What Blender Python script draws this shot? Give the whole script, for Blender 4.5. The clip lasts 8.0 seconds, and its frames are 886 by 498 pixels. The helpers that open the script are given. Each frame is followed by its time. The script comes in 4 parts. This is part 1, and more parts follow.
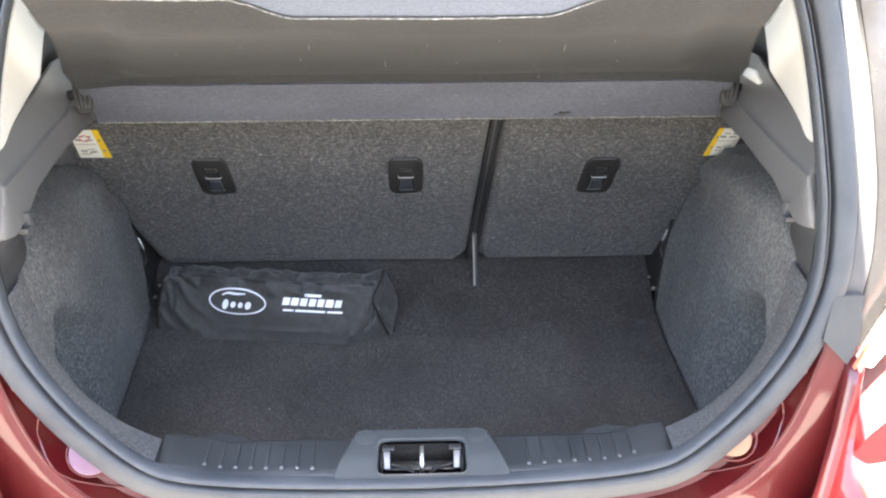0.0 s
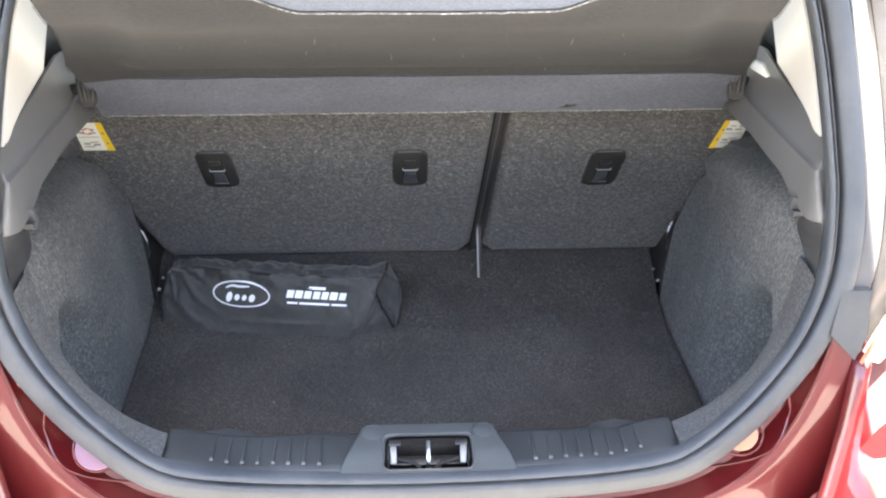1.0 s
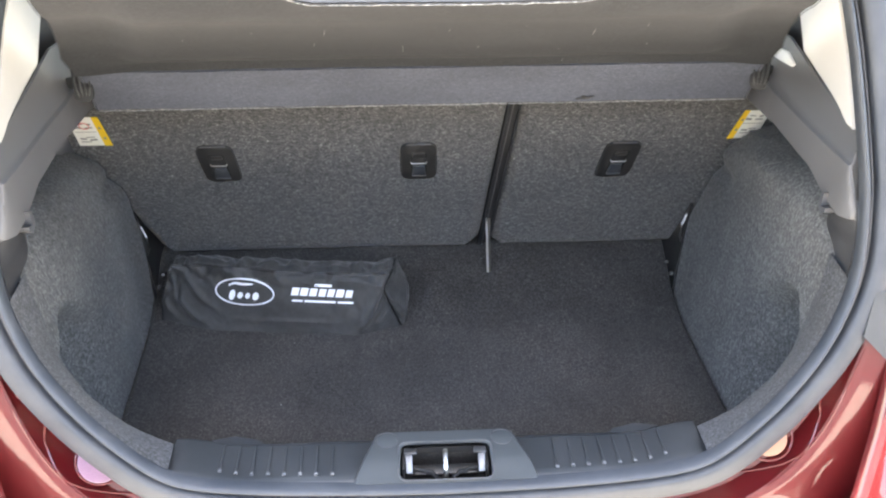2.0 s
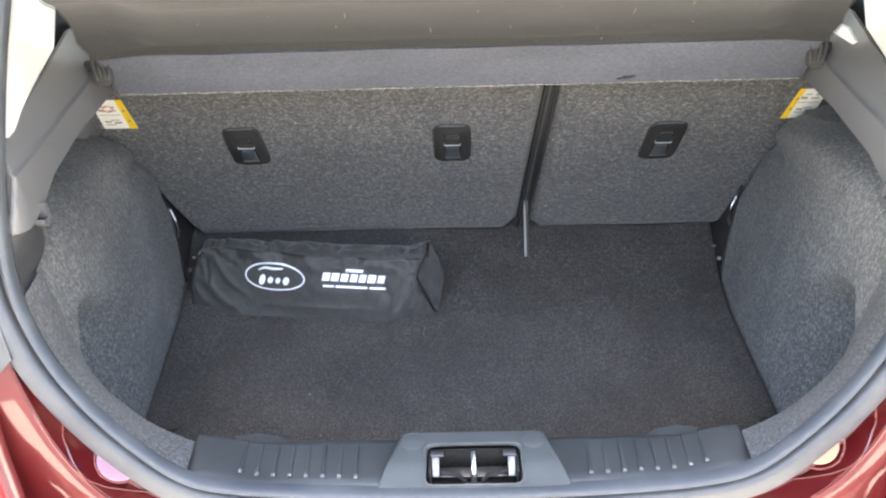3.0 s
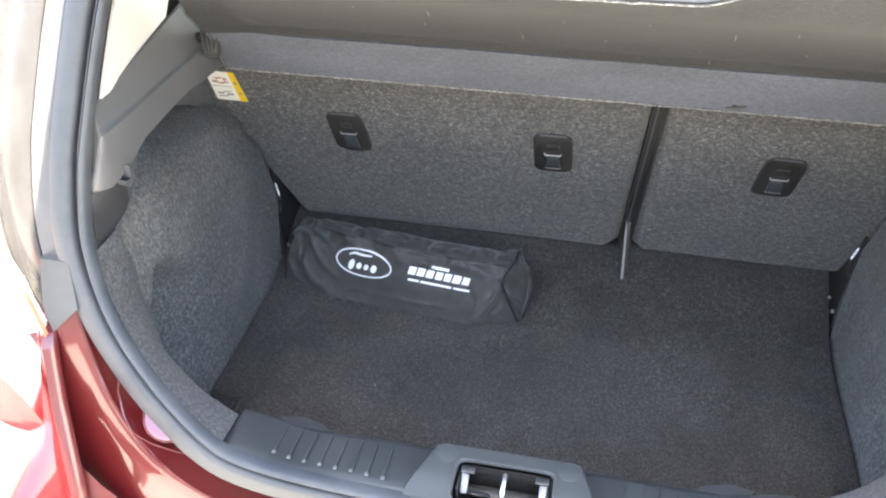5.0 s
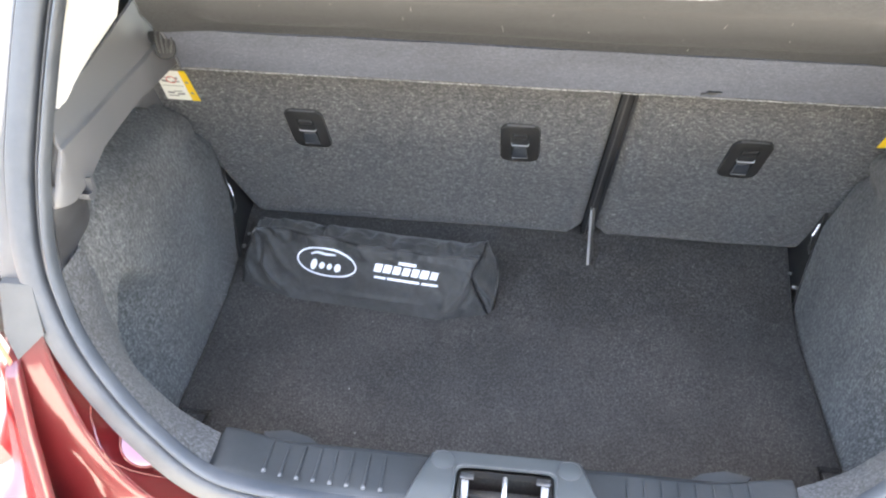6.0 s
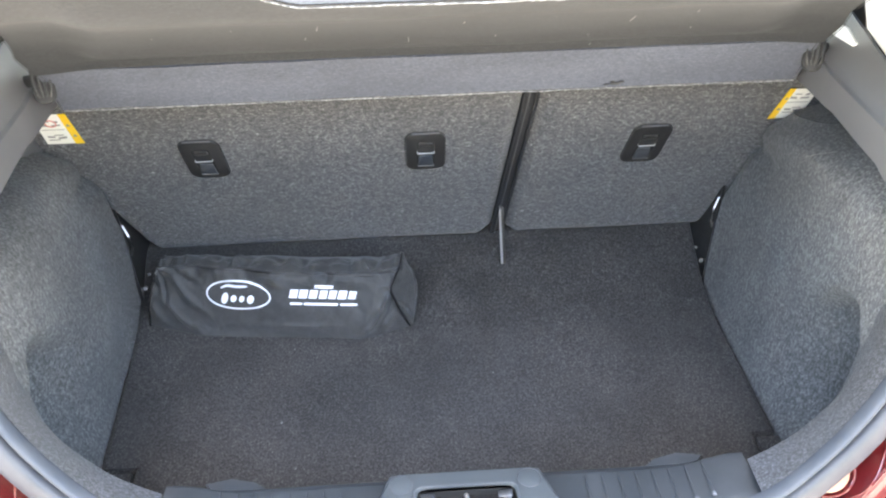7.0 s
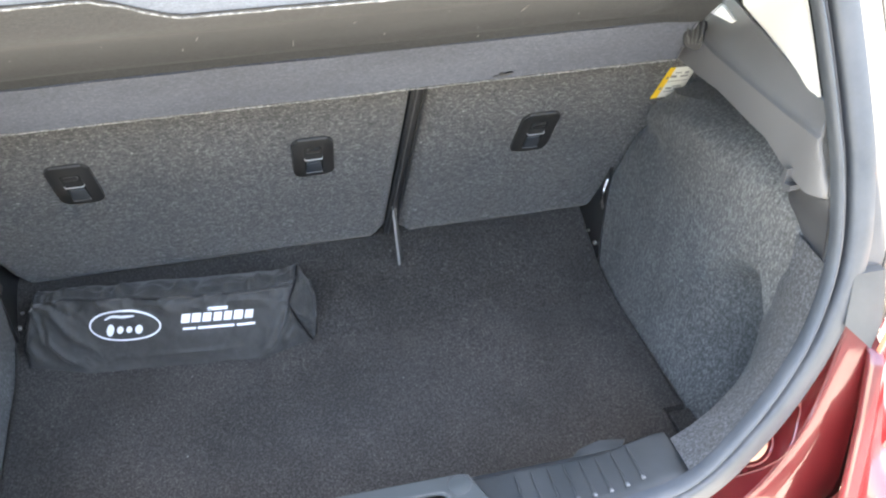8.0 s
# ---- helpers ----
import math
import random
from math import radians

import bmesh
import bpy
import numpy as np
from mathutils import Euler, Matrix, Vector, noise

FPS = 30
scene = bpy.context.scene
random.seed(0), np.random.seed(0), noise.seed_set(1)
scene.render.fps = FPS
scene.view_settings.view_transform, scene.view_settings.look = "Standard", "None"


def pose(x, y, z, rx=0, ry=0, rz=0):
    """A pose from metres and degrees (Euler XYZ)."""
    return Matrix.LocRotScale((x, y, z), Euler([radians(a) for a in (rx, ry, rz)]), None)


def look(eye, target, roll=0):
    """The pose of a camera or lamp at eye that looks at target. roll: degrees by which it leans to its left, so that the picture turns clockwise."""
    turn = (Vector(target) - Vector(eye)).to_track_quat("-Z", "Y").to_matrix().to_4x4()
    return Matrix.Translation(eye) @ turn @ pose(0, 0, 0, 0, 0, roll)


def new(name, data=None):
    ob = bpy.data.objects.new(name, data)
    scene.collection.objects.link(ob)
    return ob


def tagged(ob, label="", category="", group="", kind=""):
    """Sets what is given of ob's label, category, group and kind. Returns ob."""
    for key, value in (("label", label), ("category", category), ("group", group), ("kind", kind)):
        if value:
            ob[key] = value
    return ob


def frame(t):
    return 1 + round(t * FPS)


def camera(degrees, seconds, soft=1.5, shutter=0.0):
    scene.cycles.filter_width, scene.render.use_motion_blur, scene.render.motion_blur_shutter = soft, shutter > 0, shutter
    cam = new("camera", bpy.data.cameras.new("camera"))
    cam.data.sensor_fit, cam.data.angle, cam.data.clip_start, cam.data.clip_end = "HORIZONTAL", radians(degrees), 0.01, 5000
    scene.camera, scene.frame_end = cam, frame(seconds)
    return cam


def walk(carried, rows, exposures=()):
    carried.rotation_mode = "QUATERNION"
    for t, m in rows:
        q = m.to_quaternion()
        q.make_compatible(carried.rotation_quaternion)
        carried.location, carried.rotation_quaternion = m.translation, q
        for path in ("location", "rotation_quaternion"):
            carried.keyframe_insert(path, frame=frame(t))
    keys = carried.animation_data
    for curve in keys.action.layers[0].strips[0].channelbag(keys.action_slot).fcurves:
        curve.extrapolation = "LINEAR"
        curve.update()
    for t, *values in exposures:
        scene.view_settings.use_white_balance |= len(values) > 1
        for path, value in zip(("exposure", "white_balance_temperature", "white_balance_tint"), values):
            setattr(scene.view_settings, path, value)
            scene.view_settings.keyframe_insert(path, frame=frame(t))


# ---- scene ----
cam = camera(52.5, 8.0, soft=2.15)
PATH = [
    (0, (-0.002, -0.892, 1.496), (0.068, 0.847, 0.51), 0.2),
    (0.5, (-0.005, -0.89, 1.499), (0.063, 0.842, 0.502), 0.2),
    (1, (-0.011, -0.883, 1.503), (0.06, 0.841, 0.492), 0.2),
    (1.5, (-0.038, -0.859, 1.5), (0.055, 0.859, 0.48), 0.2),
    (3, (-0.01, -0.759, 1.496), (-0.036, 0.905, 0.386), -1.8),
    (3.5, (0.05, -0.731, 1.501), (-0.159, 0.911, 0.379), -1.4),
    (4, (0.099, -0.719, 1.5), (-0.256, 0.906, 0.389), -1.1),
    (5.5, (0.083, -0.708, 1.492), (-0.253, 0.911, 0.368), 0.6),
    (6, (0.011, -0.686, 1.498), (-0.172, 0.937, 0.343), 0.5),
    (6.5, (-0.026, -0.672, 1.498), (-0.063, 0.961, 0.344), -0.5),
    (7, (-0.047, -0.656, 1.499), (0.034, 0.975, 0.344), -1.2),
    (7.5, (-0.061, -0.633, 1.493), (0.155, 0.982, 0.333), -1.0),
    (8, (-0.077, -0.614, 1.489), (0.275, 0.97, 0.32), -0.9),
]
EXPOSURE = [(0, 4.37, 7900, 11), (1.7, 4.37, 7950, 11), (3.2, 4.76, 8100, 10), (5.3, 4.56, 8000, 9), (6.4, 5.00, 7950, 9), (7.2, 4.96, 7750, 8), (8, 4.72, 7700, 7)]
walk(cam, [(t, look(eye, target, roll)) for t, eye, target, roll in PATH], EXPOSURE)

# ---- light ----
SUN_EL, SUN_AZ = radians(74), radians(179)     # high sun, from behind the car
world = bpy.data.worlds.new("sky")
scene.world = world
world.use_nodes = True
wn = world.node_tree
sky = wn.nodes.new("ShaderNodeTexSky")
sky.sky_type, sky.sun_disc, sky.sun_elevation, sky.sun_rotation = "NISHITA", False, SUN_EL, SUN_AZ
wn.nodes["Background"].inputs["Strength"].default_value = 0.12
wn.links.new(sky.outputs["Color"], wn.nodes["Background"].inputs["Color"])
sun = new("sun", bpy.data.lights.new("sun", "SUN"))
sun.data.energy, sun.data.angle, sun.data.color = 5.0, radians(0.55), (1.0, 0.95, 0.88)
sun_from = Vector((math.sin(SUN_AZ) * math.cos(SUN_EL), math.cos(SUN_AZ) * math.cos(SUN_EL), math.sin(SUN_EL)))
sun.matrix_world = look(sun_from * 20, (0, 0, 0))


# ---- materials ----
def material(name, color, rough=0.5, metal=0.0, coat=0.0, spec=0.5):
    m = bpy.data.materials.new(name)
    m.use_nodes = True
    b = m.node_tree.nodes["Principled BSDF"]
    b.inputs["Base Color"].default_value = (*color, 1)
    b.inputs["Roughness"].default_value = rough
    b.inputs["Metallic"].default_value = metal
    b.inputs["Coat Weight"].default_value = coat
    b.inputs["Specular IOR Level"].default_value = spec
    return m, m.node_tree, b


def node(tree, kind, **sets):
    n = tree.nodes.new(kind)
    for k, v in sets.items():
        n.inputs[k.replace("_", " ")].default_value = v
    return n


def ramp(tree, source, stops):
    r = tree.nodes.new("ShaderNodeValToRGB")
    tree.links.new(source, r.inputs["Fac"])
    e = r.color_ramp.elements
    while len(e) < len(stops):
        e.new(0.5)
    for el, (p, c) in zip(e, stops):
        el.position, el.color = p, (*c, 1) if not isinstance(c, (int, float)) else (c, c, c, 1)
    return r


def mixed(tree, a, b, fac, blend="MIX"):
    x = tree.nodes.new("ShaderNodeMix")
    x.data_type, x.blend_type = "RGBA", blend
    for sock, v in ((x.inputs[6], a), (x.inputs[7], b), (x.inputs[0], fac)):
        if isinstance(v, (int, float)):
            sock.default_value = v
        elif isinstance(v, tuple):
            sock.default_value = (*v, 1)
        else:
            tree.links.new(v, sock)
    return x.outputs[2]


def carpet(name, dark, mid, light, grain=420, relief=0.35, patch=0.25, fibre=(1, 1, 1), fleck_mix=0.8, lint_cut=0.80, sheen=0.25):
    """Needle-felt: heathered flecks of three greys, soft worn patches, fuzzy relief."""
    m, t, b = material(name, mid, 0.95, spec=0.15)
    co = t.nodes.new("ShaderNodeTexCoord")
    mp = node(t, "ShaderNodeMapping", Scale=fibre)
    t.links.new(co.outputs["Object"], mp.inputs["Vector"])
    fine = node(t, "ShaderNodeTexNoise", Scale=grain, Detail=3.0, Roughness=0.75)
    fleck = node(t, "ShaderNodeTexNoise", Scale=grain * 0.42, Detail=2.0, Roughness=0.6)
    worn = node(t, "ShaderNodeTexNoise", Scale=7.0, Detail=4.0, Roughness=0.6)
    lint = node(t, "ShaderNodeTexNoise", Scale=95.0, Detail=1.0)
    for n in (fine, fleck, worn, lint):
        t.links.new(mp.outputs["Vector"], n.inputs["Vector"])
    base = ramp(t, fine.outputs["Fac"], [(0.32, dark), (0.5, mid), (0.66, light)])
    fl = ramp(t, fleck.outputs["Fac"], [(0.36, 0.45), (0.5, 0.9), (0.64, 1.75)])
    c = mixed(t, base.outputs["Color"], fl.outputs["Color"], fleck_mix, "MULTIPLY")
    wr = ramp(t, worn.outputs["Fac"], [(0.3, 1.0 - patch), (0.7, 1.0 + patch)])
    c = mixed(t, c, wr.outputs["Color"], 1.0, "MULTIPLY")
    sp = ramp(t, lint.outputs["Fac"], [(lint_cut, 0.0), (lint_cut + 0.03, 1.0)])
    c = mixed(t, c, (0.4, 0.4, 0.39), sp.outputs["Color"])
    t.links.new(c, b.inputs["Base Color"])
    bp = node(t, "ShaderNodeBump", Strength=relief, Distance=0.002)
    t.links.new(fine.outputs["Fac"], bp.inputs["Height"])
    t.links.new(bp.outputs["Normal"], b.inputs["Normal"])
    b.inputs["Sheen Weight"].default_value = sheen
    b.inputs["Sheen Roughness"].default_value = 0.6
    return m


def plastic(name, color, rough=0.5, grain=900, relief=0.12, dust=0.25):
    """Grained moulded plastic with a little dust and scuffing."""
    m, t, b = material(name, color, rough)
    co = t.nodes.new("ShaderNodeTexCoord")
    g = node(t, "ShaderNodeTexNoise", Scale=grain, Detail=2.0)
    d = node(t, "ShaderNodeTexNoise", Scale=9.0, Detail=6.0, Roughness=0.7)
    for n in (g, d):
        t.links.new(co.outputs["Object"], n.inputs["Vector"])
    dm = ramp(t, d.outputs["Fac"], [(0.38, 0.0), (0.75, dust)])
    t.links.new(mixed(t, color, tuple(0.5 * c + 0.12 for c in color), dm.outputs["Color"]), b.inputs["Base Color"])
    rr = ramp(t, d.outputs["Fac"], [(0.3, rough - 0.08), (0.7, min(1, rough + 0.12))])
    t.links.new(rr.outputs["Color"], b.inputs["Roughness"])
    bp = node(t, "ShaderNodeBump", Strength=relief, Distance=0.001)
    t.links.new(g.outputs["Fac"], bp.inputs["Height"])
    t.links.new(bp.outputs["Normal"], b.inputs["Normal"])
    return m


SEAT_FELT = carpet("seat_felt", (0.0115, 0.0113, 0.0112), (0.044, 0.0432, 0.043), (0.168, 0.166, 0.164), 430, 0.45, 0.16, (0.75, 1.2, 1.2), 0.9)
SIDE_FELT = carpet("side_felt", (0.046, 0.0462, 0.0455), (0.081, 0.0813, 0.080), (0.140, 0.1405, 0.138), 600, 0.16, 0.26, (1, 1, 0.6), 0.58, 0.84, 0.08)
# Side felt with coarser flecks; the darker, bluer tone holds the rim's shade.
RIM_FELT = carpet("rim_felt", (0.026, 0.0275, 0.0295), (0.049, 0.0515, 0.055), (0.096, 0.100, 0.106), 560, 0.25, 0.14, (1, 1, 1), 0.65, 0.82, 0.08)
FLOOR_FELT = carpet("floor_felt", (0.0095, 0.0089, 0.0085), (0.0299, 0.0283, 0.0271), (0.0930, 0.0880, 0.0840), 620, 0.5, 0.28, (1.2, 0.85, 1), 0.72, 0.825, 0.10)
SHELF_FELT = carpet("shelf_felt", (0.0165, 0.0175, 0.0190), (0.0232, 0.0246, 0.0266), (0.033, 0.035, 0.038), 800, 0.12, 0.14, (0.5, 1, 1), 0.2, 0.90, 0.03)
# Lit copies of the shelf felt: sky light put in as lighter, bluer colour.
SHELF_FELT_LIT = carpet("shelf_felt_lit", (0.041, 0.046, 0.059), (0.057, 0.063, 0.080), (0.081, 0.089, 0.111), 700, 0.12, 0.2, (0.4, 1, 1), 0.15, 0.92, 0.1)
SHELF_FELT_SKY = carpet("shelf_felt_sky", (0.044, 0.053, 0.072), (0.058, 0.070, 0.094), (0.078, 0.093, 0.122), 900, 0.1, 0.12, (0.5, 1, 1), 0.15, 0.93)
EDGE_FUZZ = carpet("cut_edge", (0.10, 0.10, 0.10), (0.16, 0.16, 0.16), (0.25, 0.25, 0.245), 500, 0.5, 0.3)
TRIM = plastic("pillar_trim", (0.080, 0.0797, 0.082), 0.5)
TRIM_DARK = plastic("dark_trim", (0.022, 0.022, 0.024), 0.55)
SILL = plastic("sill_plastic", (0.029, 0.033, 0.036), 0.45, 1100, 0.1)
SILL_COVER = plastic("latch_cover_plastic", (0.045, 0.051, 0.053), 0.5, 1100, 0.1, 0.15)
RIB_TIP = plastic("rib_tip", (0.115, 0.118, 0.122), 0.45, 1100, 0.1, 0.2)
RUBBER = plastic("seal_rubber", (0.026, 0.032, 0.040), 0.52, 500, 0.06, 0.3)
RUBBER_DARK = plastic("seal_groove", (0.045, 0.046, 0.05), 0.55, 500, 0.06, 0.2)
FILLER = plastic("lamp_filler", (0.060, 0.062, 0.067), 0.36, 700, 0.08, 0.2)
BOUNCE_PAINT = plastic("bounce_wall_paint", (0.40, 0.37, 0.33), 0.9, 60, 0.3, 0.3)
CREAM = plastic("cream_trim", (0.56, 0.556, 0.535), 0.5, 900, 0.08, 0.0)
BLACK = plastic("black_plastic", (0.022, 0.0215, 0.021), 0.4, 800, 0.08, 0.1)
# Near-black that paints shade into gaps and recesses; also the pivot clips' plastic.
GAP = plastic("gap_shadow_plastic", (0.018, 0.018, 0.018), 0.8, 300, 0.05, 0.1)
HEADLINER = carpet("headliner", (0.3, 0.3, 0.29), (0.42, 0.42, 0.40), (0.5, 0.5, 0.48), 500, 0.2, 0.05)

STEEL, tree, bsdf = material("zinc_steel", (0.62, 0.62, 0.60), 0.28, 1.0)
nz = node(tree, "ShaderNodeTexNoise", Scale=60.0, Detail=5.0)
rr = ramp(tree, nz.outputs["Fac"], [(0.3, 0.18), (0.7, 0.42)])
tree.links.new(rr.outputs["Color"], bsdf.inputs["Roughness"])
DULL, tree, bsdf = material("dull_steel", (0.22, 0.22, 0.22), 0.45, 1.0)
nz = node(tree, "ShaderNodeTexNoise", Scale=45.0, Detail=5.0)
cr = ramp(tree, nz.outputs["Fac"], [(0.35, (0.05, 0.05, 0.05)), (0.7, (0.15, 0.145, 0.14))])
tree.links.new(cr.outputs["Color"], bsdf.inputs["Base Color"])

PAINT, tree, bsdf = material("ruby_red_paint", (0.12, 0.012, 0.016), 0.42, 0.35, 1.0, 0.5)
fl = node(tree, "ShaderNodeTexVoronoi", Scale=2600.0)
cr = ramp(tree, fl.outputs["Distance"], [(0.1, (0.140, 0.0062, 0.0095)), (0.6, (0.070, 0.0032, 0.0052))])
tree.links.new(cr.outputs["Color"], bsdf.inputs["Base Color"])
orange_peel = node(tree, "ShaderNodeTexNoise", Scale=55.0, Detail=2.0)
bp = node(tree, "ShaderNodeBump", Strength=0.03, Distance=0.002)
tree.links.new(orange_peel.outputs["Fac"], bp.inputs["Height"])
tree.links.new(bp.outputs["Normal"], bsdf.inputs["Coat Normal"])
bsdf.inputs["Coat Roughness"].default_value = 0.05


def plug_tint(name, dark, light):
    m, t, b = material(name, light, 0.3, 0, 0.6)
    nz = node(t, "ShaderNodeTexNoise", Scale=40.0, Detail=3.0)
    cr = ramp(t, nz.outputs["Fac"], [(0.3, dark), (0.7, light)])
    t.links.new(cr.outputs["Color"], b.inputs["Base Color"])
    return m


# Plug colours hold painted light: lilac for sky reflection, peach for sun glare.
PLUG_SKY_TINT = plug_tint("plug_sky_tint", (0.115, 0.060, 0.110), (0.155, 0.085, 0.145))
PLUG_SUN_TINT = plug_tint("plug_sun_tint", (0.24, 0.115, 0.075), (0.30, 0.155, 0.105))
PILLAR_GLOSS = plastic("pillar_gloss", (0.022, 0.0225, 0.025), 0.20, 700, 0.03, 0.1)

NYLON, tree, bsdf = material("bag_nylon", (0.017, 0.018, 0.021), 0.62)
co = tree.nodes.new("ShaderNodeTexCoord")
wv = node(tree, "ShaderNodeTexWave", Scale=260.0, Distortion=0.4)
wv2 = node(tree, "ShaderNodeTexWave", Scale=260.0, Distortion=0.4)
wv2.bands_direction = "Z"
cre = node(tree, "ShaderNodeTexNoise", Scale=34.0, Detail=4.0, Roughness=0.6, Distortion=1.2)
for n in (wv, wv2, cre):
    tree.links.new(co.outputs["Object"], n.inputs["Vector"])
weave = mixed(tree, wv.outputs["Color"], wv2.outputs["Color"], 0.5)
hsum = mixed(tree, weave, cre.outputs["Fac"], 0.9)
cr = ramp(tree, cre.outputs["Fac"], [(0.3, (0.028, 0.0286, 0.0284)), (0.7, (0.047, 0.0478, 0.0475))])
tree.links.new(cr.outputs["Color"], bsdf.inputs["Base Color"])
bp = node(tree, "ShaderNodeBump", Strength=0.42, Distance=0.006)
tree.links.new(hsum, bp.inputs["Height"])
tree.links.new(bp.outputs["Normal"], bsdf.inputs["Normal"])
bsdf.inputs["Sheen Weight"].default_value = 0.15
HOOK, tree, bsdf = material("worn_hook_steel", (0.34, 0.34, 0.33), 0.42, 1.0)
nz = node(tree, "ShaderNodeTexNoise", Scale=80.0, Detail=4.0)
cr = ramp(tree, nz.outputs["Fac"], [(0.35, (0.10, 0.105, 0.11)), (0.7, (0.24, 0.25, 0.26))])
tree.links.new(cr.outputs["Color"], bsdf.inputs["Base Color"])
SCUFF = plastic("scuff_mark", (0.14, 0.137, 0.13), 0.9, 300, 0.1, 0.1)
ANCHOR, tree, bsdf = material("anchor_steel", (0.40, 0.40, 0.40), 0.55, 0.5)
nz = node(tree, "ShaderNodeTexNoise", Scale=90.0, Detail=3.0)
rr = ramp(tree, nz.outputs["Fac"], [(0.3, 0.4), (0.7, 0.65)])
tree.links.new(rr.outputs["Color"], bsdf.inputs["Roughness"])
PIPING = plastic("bag_piping", (0.010, 0.010, 0.011), 0.34, 600, 0.1, 0.05)
INK = plastic("white_print", (0.80, 0.84, 0.90), 0.6, 500, 0.05, 0.0)
PAPER = plastic("label_white", (0.80, 0.80, 0.74), 0.45, 200, 0.03, 0.1)
YELLOW = plastic("label_yellow", (0.85, 0.55, 0.03), 0.45, 200, 0.03, 0.05)
PRINT = plastic("label_print", (0.26, 0.26, 0.25), 0.5, 200, 0.03, 0.0)
PRINT_RED = plastic("label_red", (0.6, 0.10, 0.08), 0.5, 200, 0.03, 0.0)

LENS_AMBER, tree, bsdf = material("lamp_amber_lens", (0.80, 0.28, 0.16), 0.08, 0, 0.6)
bsdf.inputs["Transmission Weight"].default_value = 0.4
LENS_CLEAR, tree, bsdf = material("lamp_clear_lens", (0.85, 0.82, 0.80), 0.12, 0, 0.8)
bsdf.inputs["Transmission Weight"].default_value = 0.3

GROUND, tree, bsdf = material("pale_concrete", (0.46, 0.44, 0.40), 0.85)
n1 = node(tree, "ShaderNodeTexNoise", Scale=1.3, Detail=8.0, Roughness=0.65)
n2 = node(tree, "ShaderNodeTexNoise", Scale=60.0, Detail=5.0)
co = tree.nodes.new("ShaderNodeTexCoord")
for n in (n1, n2):
    tree.links.new(co.outputs["Object"], n.inputs["Vector"])
c1 = ramp(tree, n1.outputs["Fac"], [(0.3, (0.208, 0.206, 0.198)), (0.7, (0.282, 0.280, 0.270))])
c2 = ramp(tree, n2.outputs["Fac"], [(0.3, 0.8), (0.7, 1.15)])
tree.links.new(mixed(tree, c1.outputs["Color"], c2.outputs["Color"], 1.0, "MULTIPLY"), bsdf.inputs["Base Color"])


# ---- building helpers ----
BASE = {}


def thing(name, at, label, category, group="", kind=""):
    """An Empty at the thing's base, under which its parts are placed in world metres."""
    e = new(name)
    e.empty_display_size = 0.05
    e.location = at
    BASE[e.name] = Matrix.Translation(-Vector(at))
    return tagged(e, label, category, group, kind)


def part(name, bm, mat, parent=None, label="", smooth=True):
    """Links a bmesh as one mesh object under a thing or a part."""
    me = bpy.data.meshes.new(name)
    bmesh.ops.recalc_face_normals(bm, faces=bm.faces)
    bm.to_mesh(me)
    bm.free()
    me.materials.append(mat)
    if smooth:
        me.polygons.foreach_set("use_smooth", [True] * len(me.polygons))
        me.set_sharp_from_angle(angle=radians(38))
    ob = new(name, me)
    if parent:
        ob.parent = parent
        ob.matrix_parent_inverse = BASE.get(parent.name, Matrix())
    return tagged(ob, label)


def sheet(f, nu, nv, thick=0.0, back=(0, 1, 0)):
    """A grid surface from f(u, v), u and v from 0 to 1, made solid by thick towards back."""
    bm = bmesh.new()
    skins = []
    for off in ((0, thick) if thick else (0,)):
        d = Vector(back) * off
        skins.append([[bm.verts.new(Vector(f(i / nu, j / nv)) + d) for j in range(nv + 1)] for i in range(nu + 1)])
    for vs in skins:
        for i in range(nu):
            for j in range(nv):
                bm.faces.new((vs[i][j], vs[i + 1][j], vs[i + 1][j + 1], vs[i][j + 1]))
    if thick:
        a, b = skins
        for i in range(nu):
            for j in (0, nv):
                bm.faces.new((a[i][j], a[i + 1][j], b[i + 1][j], b[i][j]))
        for j in range(nv):
            for i in (0, nu):
                bm.faces.new((a[i][j], a[i][j + 1], b[i][j + 1], b[i][j]))
    return bm


def box(cx, cy, cz, sx, sy, sz, r=0.0, m=None, seg=2):
    bm = bmesh.new()
    bmesh.ops.create_cube(bm, size=1)
    for v in bm.verts:
        v.co = Vector((v.co.x * sx, v.co.y * sy, v.co.z * sz))
    if r:
        bmesh.ops.bevel(bm, geom=bm.edges[:], offset=r, segments=seg, profile=0.5, affect="EDGES")
    bm.transform(Matrix.Translation((cx, cy, cz)) @ (m or Matrix()))
    return bm


def plate(outline, thick, r=0.0, m=None, seg=2):
    """A flat piece with the outline (x, y), raised by thick along z, its upper rim rounded by r."""
    bm = bmesh.new()
    f = bm.faces.new([bm.verts.new((x, y, 0)) for x, y in outline])
    f.normal_update()
    if f.normal.z < 0:
        f.normal_flip()
    out = bmesh.ops.extrude_face_region(bm, geom=[f])
    top = [v for v in out["geom"] if isinstance(v, bmesh.types.BMVert)]
    for v in top:
        v.co.z = thick
    if r:
        rim = [e for e in bm.edges if all(abs(v.co.z - thick) < 1e-6 for v in e.verts)]
        bmesh.ops.bevel(bm, geom=rim, offset=r, segments=seg, profile=0.5, affect="EDGES")
    bm.transform(m or Matrix())
    return bm


def disc(radius, thick, n=24, r=0.0, m=None):
    return plate([(radius * math.cos(2 * math.pi * i / n), radius * math.sin(2 * math.pi * i / n)) for i in range(n)], thick, r, m)


